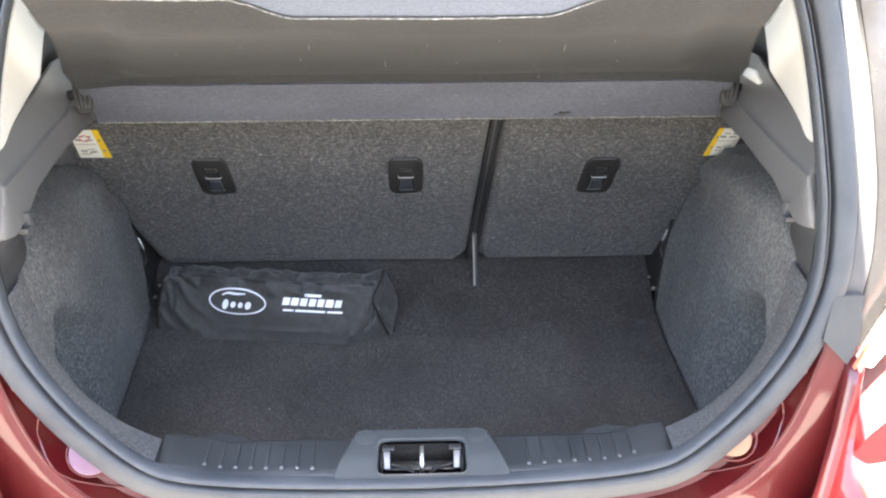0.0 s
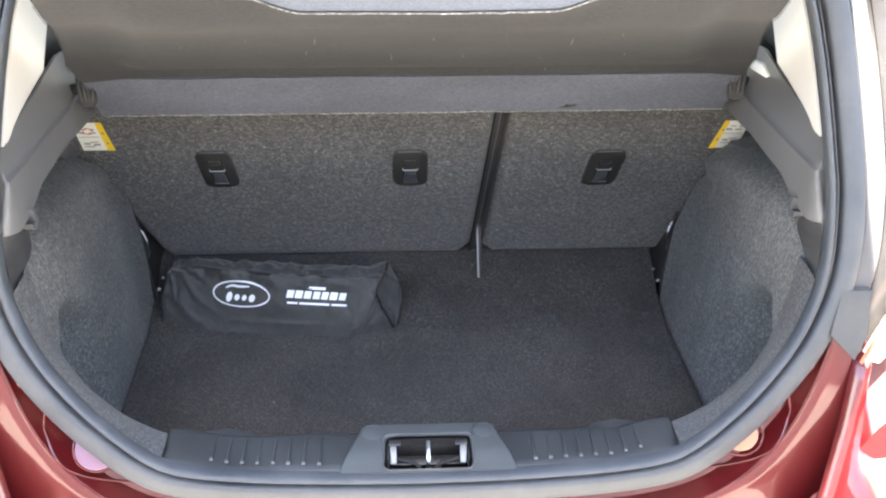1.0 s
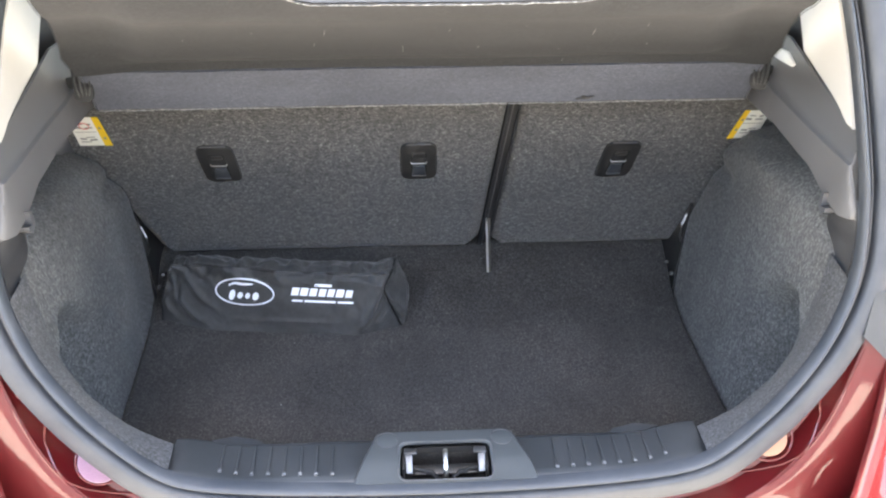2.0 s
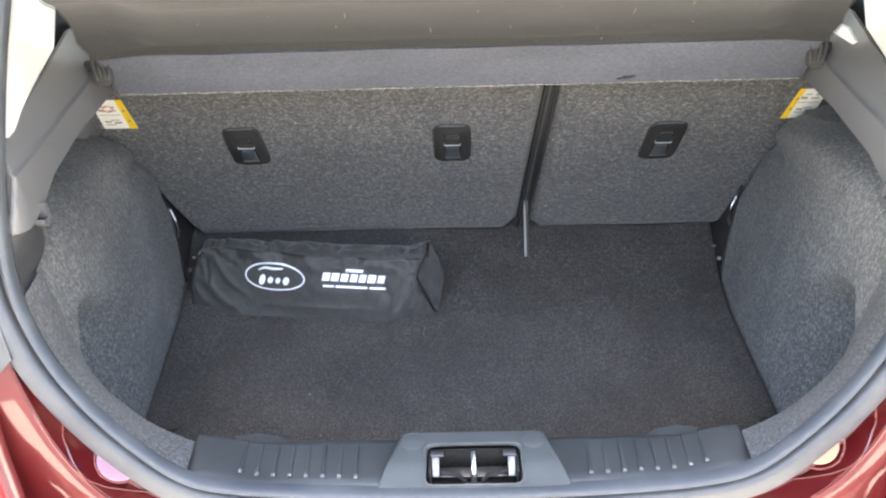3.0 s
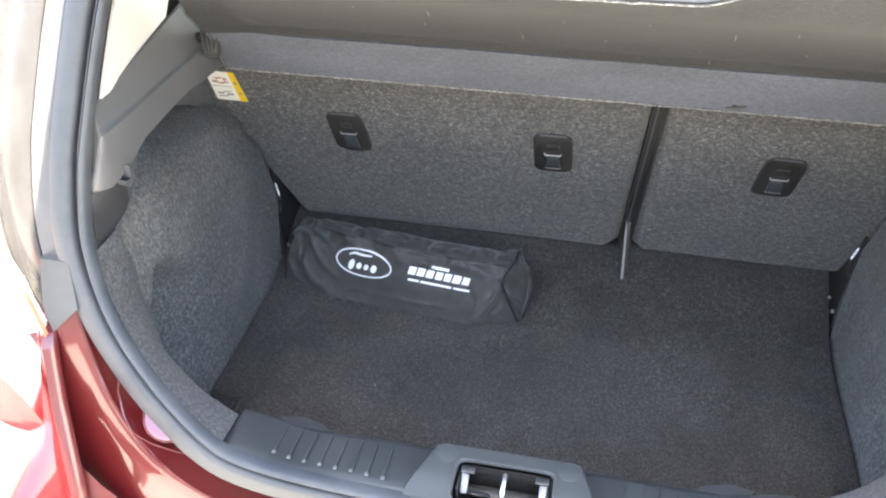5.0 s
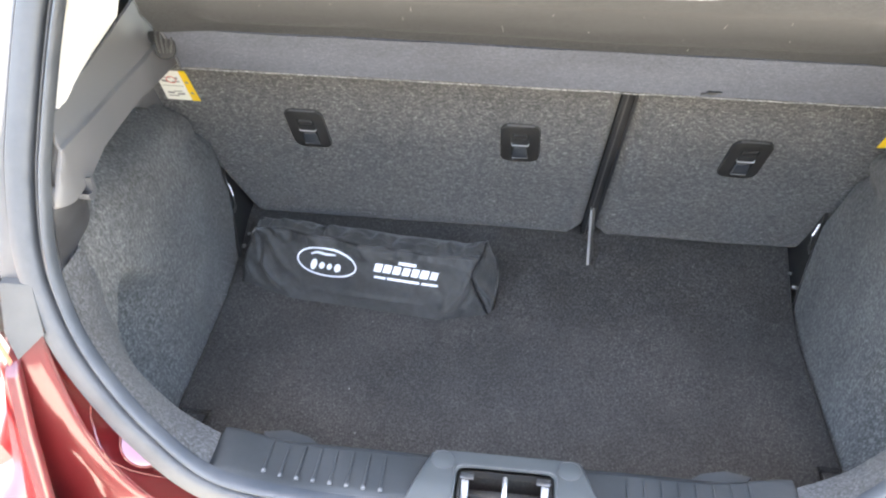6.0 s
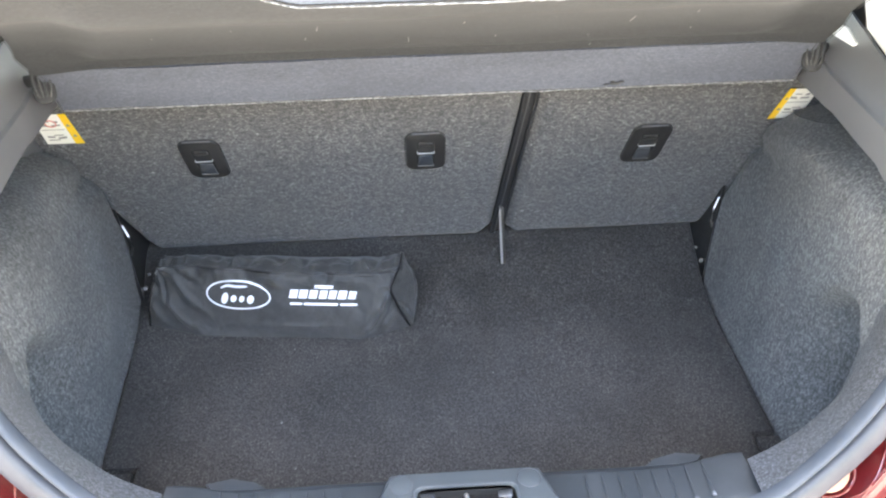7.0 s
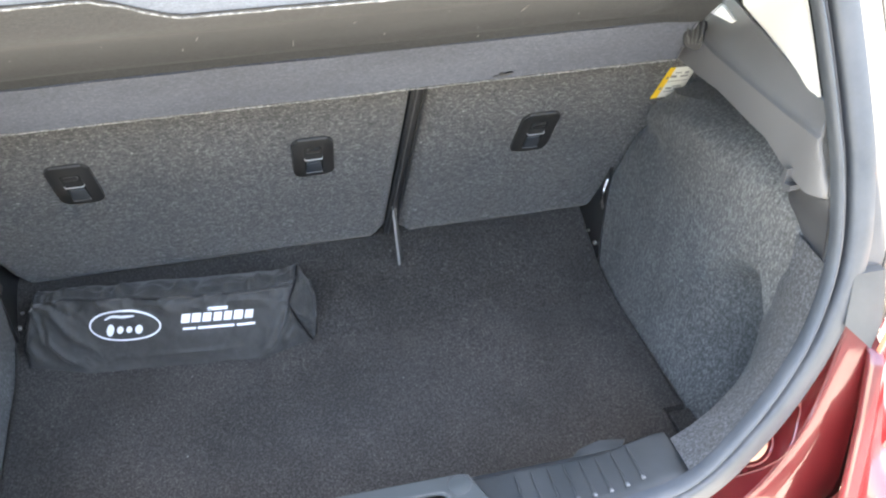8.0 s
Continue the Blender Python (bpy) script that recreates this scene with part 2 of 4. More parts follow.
def rounded(w, h, r, n=4, skew=0.0):
    """A rounded rectangle's outline about the origin; skew slides its top sideways."""
    pts = []
    for cx, cy, a0 in ((w / 2 - r, h / 2 - r, 0), (-w / 2 + r, h / 2 - r, 90), (-w / 2 + r, -h / 2 + r, 180), (w / 2 - r, -h / 2 + r, 270)):
        for k in range(n + 1):
            a = radians(a0 + 90 * k / n)
            x, y = cx + r * math.cos(a), cy + r * math.sin(a)
            pts.append((x + skew * y / h, y))
    return pts


def tube(points, radius, n=8, closed=False, flat=1.0):
    """A round bar along points."""
    pts = [Vector(p) for p in points]
    bm, rings = bmesh.new(), []
    for i, p in enumerate(pts):
        a = pts[i - 1] if (i or closed) else p
        b = pts[(i + 1) % len(pts)] if (i < len(pts) - 1 or closed) else p
        d = (b - a).normalized()
        s = d.cross(Vector((0, 0, 1)))
        s = s.normalized() if s.length > 1e-4 else Vector((1, 0, 0))
        t = s.cross(d)
        r = radius[i] if isinstance(radius, (list, tuple)) else radius
        rings.append([bm.verts.new(p + r * (math.cos(2 * math.pi * k / n) * s + flat * math.sin(2 * math.pi * k / n) * t)) for k in range(n)])
    for i in range(len(rings) - (0 if closed else 1)):
        a, b = rings[i], rings[(i + 1) % len(rings)]
        for k in range(n):
            bm.faces.new((a[k], a[(k + 1) % n], b[(k + 1) % n], b[k]))
    if not closed:
        bm.faces.new(rings[0]), bm.faces.new(rings[-1])
    return bm


def lerp(x, xs, ys):
    return float(np.interp(x, xs, ys))


def ease(a, b, x):
    t = min(1.0, max(0.0, (x - a) / (b - a)))
    return t * t * (3 - 2 * t)


def spline(ctrl, n):
    """n + 1 points along a Catmull-Rom curve through ctrl, evenly spaced."""
    c = [np.array(p, float) for p in ctrl]
    c = [2 * c[0] - c[1]] + c + [2 * c[-1] - c[-2]]
    out = []
    for i in range(1, len(c) - 2):
        for k in range(20):
            t = k / 20
            out.append(0.5 * (2 * c[i] + (c[i + 1] - c[i - 1]) * t + (2 * c[i - 1] - 5 * c[i] + 4 * c[i + 1] - c[i + 2]) * t * t
                              + (3 * c[i] - c[i - 1] - 3 * c[i + 1] + c[i + 2]) * t ** 3))
    out.append(c[-2])
    out = np.array(out)
    s = np.r_[0, np.cumsum(np.linalg.norm(np.diff(out, axis=0), axis=1))]
    u = np.linspace(0, s[-1], n + 1)
    return np.stack([np.interp(u, s, out[:, k]) for k in range(out.shape[1])], 1)


# ---- ground ----
def ground_sheet():
    bm = bmesh.new()
    bmesh.ops.create_grid(bm, x_segments=40, y_segments=40, size=400)
    return bm


tagged(part("ground", ground_sheet(), GROUND), "grey sunlit concrete ground under the car", "ground", kind="structure")

# unseen wall, added only to bounce warm light into the boot
tagged(part("bounce_wall", box(0, -7.5, 2.65, 40, 0.3, 5.3, 0.02), BOUNCE_PAINT), "plain cream wall added out of view to bounce light into the boot", "wall", kind="structure")

# ---- the boot opening: a closed curve on a raked surface ----
HALF = [(0, .677), (.12, .679), (.229, .684), (.300, .692), (.337, .704), (.375, .729), (.420, .767), (.462, .814), (.490, .862), (.507, .915),
        (.511, .985), (.507, 1.035), (.499, 1.098), (.489, 1.158), (.474, 1.22), (.435, 1.32), (.30, 1.395), (0, 1.41)]
RIGHT = spline(HALF, 130)
LOOP = np.vstack([RIGHT, RIGHT[-2:0:-1] * (-1, 1)])


def ap_x(z):
    k = int(np.argmax(RIGHT[:, 1] > z))
    a, b = RIGHT[k - 1], RIGHT[k]
    return a[0] + (b[0] - a[0]) * (z - a[1]) / (b[1] - a[1])


def rake(z):
    """How far in the opening's plane lies at a height."""
    return -0.036 + 0.45 * (z - 0.68)


def outward(i):
    a, b = LOOP[i - 1], LOOP[(i + 1) % len(LOOP)]
    t = (b - a) / np.linalg.norm(b - a)
    return np.array((t[1], -t[0]))


def ring(profile, keep=lambda x, z: True, closed=False):
    """Sweeps profile(x, z) -> [(out, in)] round the opening, over the stretch that keep() names."""
    bm, rows = bmesh.new(), []
    for i, (x, z) in enumerate(LOOP):
        n = outward(i)
        rows.append([bm.verts.new((x + n[0] * d, rake(z) + dy, z + n[1] * d)) for d, dy in profile(x, z)] if keep(x, z) else None)
    for i in range(len(rows)):
        a, b = rows[i], rows[(i + 1) % len(rows)]
        if a and b:
            m = len(a)
            for k in range(m if closed else m - 1):
                bm.faces.new((a[k], a[(k + 1) % m], b[(k + 1) % m], b[k]))
    return bm


def arc(cd, cy, rd, ry, a0, a1, n):
    return [(cd + rd * math.cos(radians(a0 + (a1 - a0) * k / n)), cy + ry * math.sin(radians(a0 + (a1 - a0) * k / n))) for k in range(n + 1)]


car = thing("hatchback_car", (0, 0.4, 0), "ruby red hatchback car standing with its tailgate open", "car")

# rubber seal: thin inner bead, ribbed groove, broad outer lip
seal = part("weatherstrip", ring(lambda x, z: [(0.001, 0.004), (0.001, 0.000), (0.018, 0.003), (0.046, 0.003), (0.048, 0.009)]), RUBBER_DARK, car, "dark rubber seal round the boot opening")
part("inner_bead", ring(lambda x, z: arc(0.0052, -0.001, 0.0050, 0.0125, 180, 360, 8) + [(0.0102, 0.004), (0.0005, 0.004)], closed=True), RUBBER, seal, "thin rounded grey rubber bead")
part("groove_rib", ring(lambda x, z: arc(0.0142, 0.001, 0.0018, 0.0045, 180, 360, 5) + [(0.016, 0.004), (0.0124, 0.004)], closed=True), RUBBER_DARK, seal)
part("outer_lip", ring(lambda x, z: [(0.0185, 0.004), (0.0185, -0.003), (0.0197, -0.0085), (0.0225, -0.0112), (0.027, -0.0122), (0.034, -0.0128), (0.041, -0.0126), (0.0458, -0.0108), (0.0484, -0.0064), (0.0492, 0.005)], closed=True), RUBBER, seal, "broad grey rubber lip")
part("seal_joint", box(0.006, -0.036, 0.645, 0.0012, 0.010, 0.024, 0.0004), RUBBER_DARK, seal, "butt joint in the rubber seal")


# painted channel and flange under the seal, red up to the lamps
def red_low(x, z):
    return z < 0.862


def step_out(z):
    return 0.050 + 0.050 * (1 - ease(0.725, 0.862, z))


def channel(x, z):
    s = step_out(z)
    deep = 0.028 * (1 - ease(0.74, 0.85, z))
    wave = 0.008 * noise.noise(Vector((x * 30, z * 30, 2.0)))
    return [(0.036, 0.012), (0.042, 0.014 + deep * 0.6), (0.042 + (s - 0.042) * 0.3, 0.016 + deep + wave), (0.042 + (s - 0.042) * 0.6, 0.014 + deep * 0.9 + 0.6 * wave), (s - 0.005, 0.010 + deep * 0.6), (s - 0.0015, 0.006 + deep * 0.2), (s, 0.002)]


def flange_width(x, z):
    """Distance from the opening to the flange's outer edge, which stands upright beside the lamp corner."""
    n = outward(int(np.argmin(np.abs(LOOP - (x, z)).sum(1))))
    edge = lerp(z, [.68, .72, .80, .86], [.522, .533, .550, .562])
    return min(max((edge - abs(x)) / max(0.2, abs(n[0])), step_out(z) + 0.012), 0.20)


def flange(x, z):
    s, w = step_out(z), flange_width(x, z)
    return [(s, 0.006), (s + 0.001, -0.003), (s + 0.004, -0.0055), (s + (w - s) * 0.35, -0.008), (w - 0.006, -0.016), (w, -0.018), (w + 0.004, -0.017)]


def edge_x(z):
    """Outer edge of the flange over height."""
    return lerp(z, [.55, .62, .68, .72, .80, .86], [.495, .505, .522, .533, .550, .562])


for sgn in (-1, 1):
    # shut line beside the flange, then the corner rolling back to the side, its shoulder leaning up to the lamp
    def body_corner(u, v):
        z = 0.56 + 0.32 * v
        u2 = max(0.0, (u - 0.06) / 0.94)
        y = rake(z) - 0.018 - 0.010 * ease(0.0, 0.08, u2) - 0.075 * ease(0.04, 0.52, u2) + 1.1 * max(0.0, u2 - 0.42) ** 2 + (1.7 * (min(z, 0.775) - 0.69) + 0.5 * max(0.0, z - 0.775)) * ease(0.0, 0.12, u2) + 0.05 * ease(0.795, 0.83, z)
        y += 0.014 * (1 - ease(0.0, 0.03, u)) + 0.010 * math.exp(-((u - 0.06) / 0.012) ** 2)
        return (sgn * (edge_x(z) + 0.003 + 0.30 * u), y, z - 0.05 * u2 * v)
    part("body_corner", sheet(body_corner, 60, 30, 0.004, (0, 1, 0)), PAINT, car, "ruby red body corner in the sun")
part("channel", ring(channel, red_low), PAINT, car, "ruby red painted rain channel")
part("flange", ring(flange, red_low), PAINT, car, "ruby red painted rear flange")
for sgn in (-1, 1):
    m = Matrix.Translation((sgn * 0.424, 0.012, 0.685)) @ Matrix.Rotation(radians(sgn * -22), 4, "Y") @ Matrix.Rotation(radians(56), 4, "X")
    plug = part("plug", disc(0.027 if sgn < 0 else 0.023, 0.006, 28, 0.002, m), PLUG_SKY_TINT if sgn < 0 else PLUG_SUN_TINT, car, "round plug in the red channel, lilac sky reflection in its colour" if sgn < 0 else "round plug in the red channel, peach sun glare in its colour")
    part("plug_rim", tube([m @ Vector((0.029 * math.cos(a), 0.029 * math.sin(a), 0.001)) for a in np.linspace(0, 2 * math.pi, 33)[:-1]], 0.0018, 6, True), PAINT, plug)
    m = Matrix.Translation((sgn * 0.503, 0.030, 0.784)) @ Matrix.Rotation(radians(sgn * -35), 4, "Y") @ Matrix.Rotation(radians(72), 4, "X")
    part("stop", disc(0.0070, 0.006, 16, 0.0025, m), PAINT, car, "small painted stop in the channel")
    # folded edge that rounds the plug's pocket and runs in under the seal
    fold = spline([(.472, .762), (.4855, .726), (.4825, .707), (.473, .689), (.460, .672), (.440, .6555), (.415, .6405), (.386, .631)], 36)
    part("pocket_fold", tube([(sgn * x, lerp(z, [.631, .6405, .6555, .672, .689, .707, .726, .762], [.006, .001, -.0065, -.0095, -.0035, .010, .018, .012]), z) for x, z in fold], 0.0015, 6), PAINT, car, "thin bright fold round the plug's pocket")
    # folded edge along the flange
    lip = []
    for i, (x, z) in enumerate(LOOP):
        if sgn * x > 0.36 and z < 0.845:
            n = outward(i)
            s = step_out(z) + 0.003
            lip.append((x + n[0] * s, rake(z) - 0.0045, z + n[1] * s))
    part("flange_bead", tube(sorted(lip, key=lambda p: p[2]), 0.0014, 6), PAINT, car, "thin bright folded edge of the flange")


# bumper corner and lower body, wrapping round to the sides
def bumper(u, v):
    x = -0.80 + 1.60 * u
    a = abs(x)
    top = lerp(a, [0, .30, .45, .51, .54, .58, .64, .72, .80], [.545, .545, .560, .620, .67, .74, .78, .79, .79])
    yt = lerp(a, [0, .4, .55, .65, .72, .80], [-.055, -.05, -.045, -.02, .06, .24])
    prof = lerp(v, [0, .12, .3, .6, 1], [0, -.02, -.075, -.095, -.05]) * (1 - ease(0.6, 0.8, a) * 0.6)
    return (x, yt + prof, top - v * (top - 0.22) if v > 0.001 else top)


part("rear_panel", sheet(lambda u, v: (-0.60 + 1.20 * u, 0.045 - 0.03 * v, 0.64 - 0.22 * v), 24, 8, 0.004), PAINT, car, "ruby red lower rear panel")
part("bumper", sheet(bumper, 64, 14), PAINT, car, "ruby red painted rear bumper")
for sgn in (-1, 1):
    # quarter panel from the bumper corner forward
    def quarter(u, v):
        y = 0.20 + 2.4 * u
        z = 0.25 + v * 0.80
        return (sgn * (0.80 + 0.02 * math.sin(math.pi * v) - 0.14 * max(0, v - 0.72) / 0.28), y, z)
    part("quarter_panel", sheet(quarter, 12, 14, 0.01, (sgn, 0, 0)), PAINT, car, "ruby red painted rear side panel")

    # grey plastic filler between seal and lamp
    def filler_keep(x, z, s=sgn):
        return z > 0.838 and z < 1.34 and s * x > 0
    part("pillar_filler", ring(lambda x, z: [(0.040, 0.012), (0.046, 0.004), (0.0515, -0.002), (0.072, -0.004 + 0.01 * ease(1.0, 1.25, z)), (0.075, -0.001)], filler_keep), FILLER, car, "grey plastic filler beside the tail lamp")
    part("pillar_cover", ring(lambda x, z: [(0.074, 0.002), (0.0755, -0.003), (0.079, -0.004), (0.105, 0.000), (0.135, 0.012), (0.17, 0.06), (0.19, 0.14)], lambda x, z, s=sgn: z > 0.838 and z < 1.34 and s * x > 0), PILLAR_GLOSS, car, "grey plastic pillar cover")

    # tail lamp
    def lamp_surface(u, v, s=sgn, grow=0.0):
        z = 0.803 + 0.379 * v
        x0 = lerp(z, [.803, .858, .90, .96, 1.05, 1.18], [.556, .592, .626, .660, .690, .695])
        w = 0.150 * math.sin(math.pi * (0.05 + 0.83 * v)) ** 0.6
        return (s * (x0 + w * u + grow), rake(z) - 0.016 - 0.020 * math.sin(math.pi * min(1, u * 1.3)) + 0.16 * u ** 2.2 - grow, z)
    lamp = part("tail_lamp", sheet(lambda u, v: lamp_surface(0.06 + 0.90 * u, 0.02 + 0.96 * v), 14, 24, 0.02), LENS_CLEAR, car, "pale clear tail lamp lens glaring in the sun")
    part("lamp_edge", sheet(lambda u, v: lamp_surface(0.009 * u, v, grow=0.0005), 4, 24, 0.006), LENS_AMBER, lamp, "amber-red lens edge")
    foot = [(0.519, 0.834), (0.551, 0.804), (0.566, 0.832), (0.570, 0.885), (0.532, 0.885)]
    bm = bmesh.new()
    tops = [[bm.verts.new((sgn * x, rake(z) + dy, z)) for x, z in foot] for dy in (-0.0085, 0.002)]
    for vs in tops:
        bm.faces.new(vs)
    for k in range(len(foot)):
        bm.faces.new((tops[0][k], tops[0][(k + 1) % len(foot)], tops[1][(k + 1) % len(foot)], tops[1][k]))
    # same filler as above; the darker plastic stands for shade on its foot
    part("filler_foot", bm, SILL, car, "slanted foot of the grey filler", smooth=False)

# roof and cabin sides that close the car
def roof(u, v):
    x = -0.62 + 1.24 * v
    return (x, 0.42 + 2.0 * u, 1.44 + 0.06 * math.sin(math.pi * min(1, 0.15 + u)) - 0.35 * (x / 0.62) ** 4 * 0.14)


part("roof", sheet(roof, 10, 14, 0.03, (0, 0, 1)), PAINT, car, "ruby red roof")
part("headlining", sheet(lambda u, v: Vector(roof(u, v)) - Vector((0, -0.003, 0.045)), 8, 10, 0.01, (0, 0, 1)), HEADLINER, car, "pale grey headlining")
part("cabin_floor", box(0, 1.45, 0.40, 1.30, 2.2, 0.04, 0.005), TRIM_DARK, car)
part("bulkhead", box(0, 2.45, 0.85, 1.30, 0.05, 1.1, 0.01), TRIM_DARK, car)
part("boot_well", box(0, 0.36, 0.455, 1.24, 0.80, 0.03, 0.004), TRIM_DARK, car)

# open tailgate overhead
HINGE, TAIL = Vector((0, 0.40, 1.47)), Vector((0, -0.62, 1.99))


def gate(u, v, lift=0.0):
    p = HINGE.lerp(TAIL, u)
    bow = 0.05 * math.sin(math.pi * u)
    w = lerp(u, [0, .25, .45, .6, .68, .75, .9, 1], [.47, .525, .558, .590, .575, .54, .48, .42])
    x = w * (2 * v - 1)
    return (x, p.y - bow * 0.4, p.z + bow + lift - 0.05 * (2 * v - 1) ** 4)


tailgate = part("tailgate", sheet(lambda u, v: gate(u, v, 0.05), 14, 14, 0.012, (0, 0, 1)), PAINT, car, "open ruby red tailgate seen from below")
part("tailgate_trim", sheet(lambda u, v: gate(0.42 + 0.55 * u, 0.05 + 0.90 * v, -0.01), 10, 12, 0.02, (0, 0, 1)), TRIM, tailgate, "grey plastic inner tailgate trim")
part("rear_glass", sheet(lambda u, v: gate(0.06 + 0.36 * u, 0.10 + 0.80 * v, 0.028), 8, 10, 0.004, (0, 0, 1)), BLACK, tailgate, "dark tinted rear window glass")

# ---- load floor ----
FLOOR_Z = 0.5


def ramp_z(y):
    """Height of the felt, which slopes up at its far end to meet the seatbacks."""
    return FLOOR_Z + lerp(y, [.52, .56, .60, .652, .705, .745], [0, .006, .018, .036, .055, .066])


FLOOR_ROWS = [0.060, 0.064, 0.12, 0.18, 0.243, 0.247, 0.2474, 0.252] + [0.26 + 0.0121 * k for k in range(41)]


def floor_sheet(u, v):
    """The felt floor: narrower between the corner pieces, sloping up at the back, its rim rolled down."""
    y = FLOOR_ROWS[round(v * (len(FLOOR_ROWS) - 1))]
    a = -0.452 if y < 0.2472 else lerp(y, [.247, .50, .60, .75], [-.503, -.512, -.518, -.526])
    b = 0.452 if y < 0.2472 else lerp(y, [.247, .50, .60, .75], [.485, .480, .480, .488])
    x = a + (b - a) * u
    bulge = 0.010 * math.exp(-((x - 0.185) / 0.05) ** 2) * ease(0.655, 0.70, y) + 0.0015 * noise.noise(Vector((x * 8, y * 8, 1)))
    rim = 0.004 * (1 - ease(0, 0.006, min(x - a, b - x)))
    return (x, y, ramp_z(y) + bulge * ease(0.30, 0.40, y) - rim)


load_floor = thing("load_floor", (0, 0.4, 0.48), "charcoal felt boot floor panel lying flat", "boot floor", kind="structure")
part("floor_panel", sheet(floor_sheet, 180, len(FLOOR_ROWS) - 1, 0.014, (0, 0, -1)), FLOOR_FELT, load_floor)
for sgn in (-1, 1):
    part("corner_felt", plate([(sgn * 0.4570, 0.062), (sgn * 0.60, 0.062), (sgn * 0.60, 0.2420), (sgn * 0.4570, 0.2420)], 0.0105, 0.002, Matrix.Translation((0, 0, 0.4845))), FLOOR_FELT, load_floor, "lower felt corner piece")
    part("side_felt_strip", plate([(sgn * (0.490 if sgn > 0 else 0.510), 0.256), (sgn * 0.60, 0.254), (sgn * 0.60, 0.80), (sgn * (0.486 if sgn > 0 else 0.519), 0.80)], 0.006, 0.001, Matrix.Translation((0, 0, 0.480))), FLOOR_FELT, load_floor)

SEAT_Y, SEAT_Z, SEAT_K = 0.549, 0.864, 0.53     # a point of the seatbacks' plane, and its rake

# ---- side linings ----
RIMX = ([.48, .60, .70, .78, .83, .87, .95], [.490, .494, .494, .496, .503, .508, .508])
ARCHX = ([.48, .60, .66, .73, .77, .80, .83, .862, .885, .91, .97], [.486, .497, .501, .506, .509, .512, .514, .518, .535, .565, .59])
ARCHX_WIDE = ([.48, .60, .66, .73, .77, .80, .83, .862, .892, .917, .926, .97], [.486, .497, .501, .506, .508, .509, .508, .507, .505, .526, .546, .58])
TOPZ = ([.03, .06, .09, .15, .21, .31, .39, .48, .56, .645], [.860, .882, .892, .912, .955, .966, .960, .938, .904, .880])


def top_z(y, s=1):
    """Height of the lining's top edge, which lies lower on one side."""
    return lerp(y, *TOPZ) - (0.024 * ease(0.10, 0.24, y) * (1 - 0.5 * ease(0.38, 0.50, y)) if s < 0 else 0.0)


def wall_x(y, z, arch=ARCHX):
    lam = ease(0.10, 0.56, y)
    x = (1 - lam) * lerp(z, *RIMX) + lam * lerp(z, *arch)
    arch_top = 0.805 - 0.10 * ease(0.20, 0.36, y) - 0.060 * (1 - ease(0.112, 0.180, y))
    pocket = 0.080 * math.exp(-((y - 0.16) / 0.105) ** 2) * (1 - ease(arch_top - 0.055, arch_top, z)) * ease(0.485, 0.60, z)
    crease = 0.012 * math.exp(-((z - 0.802) / 0.020) ** 2) * ease(0.525, 0.59, y)      # tuck beside the seat
    return x + pocket + crease


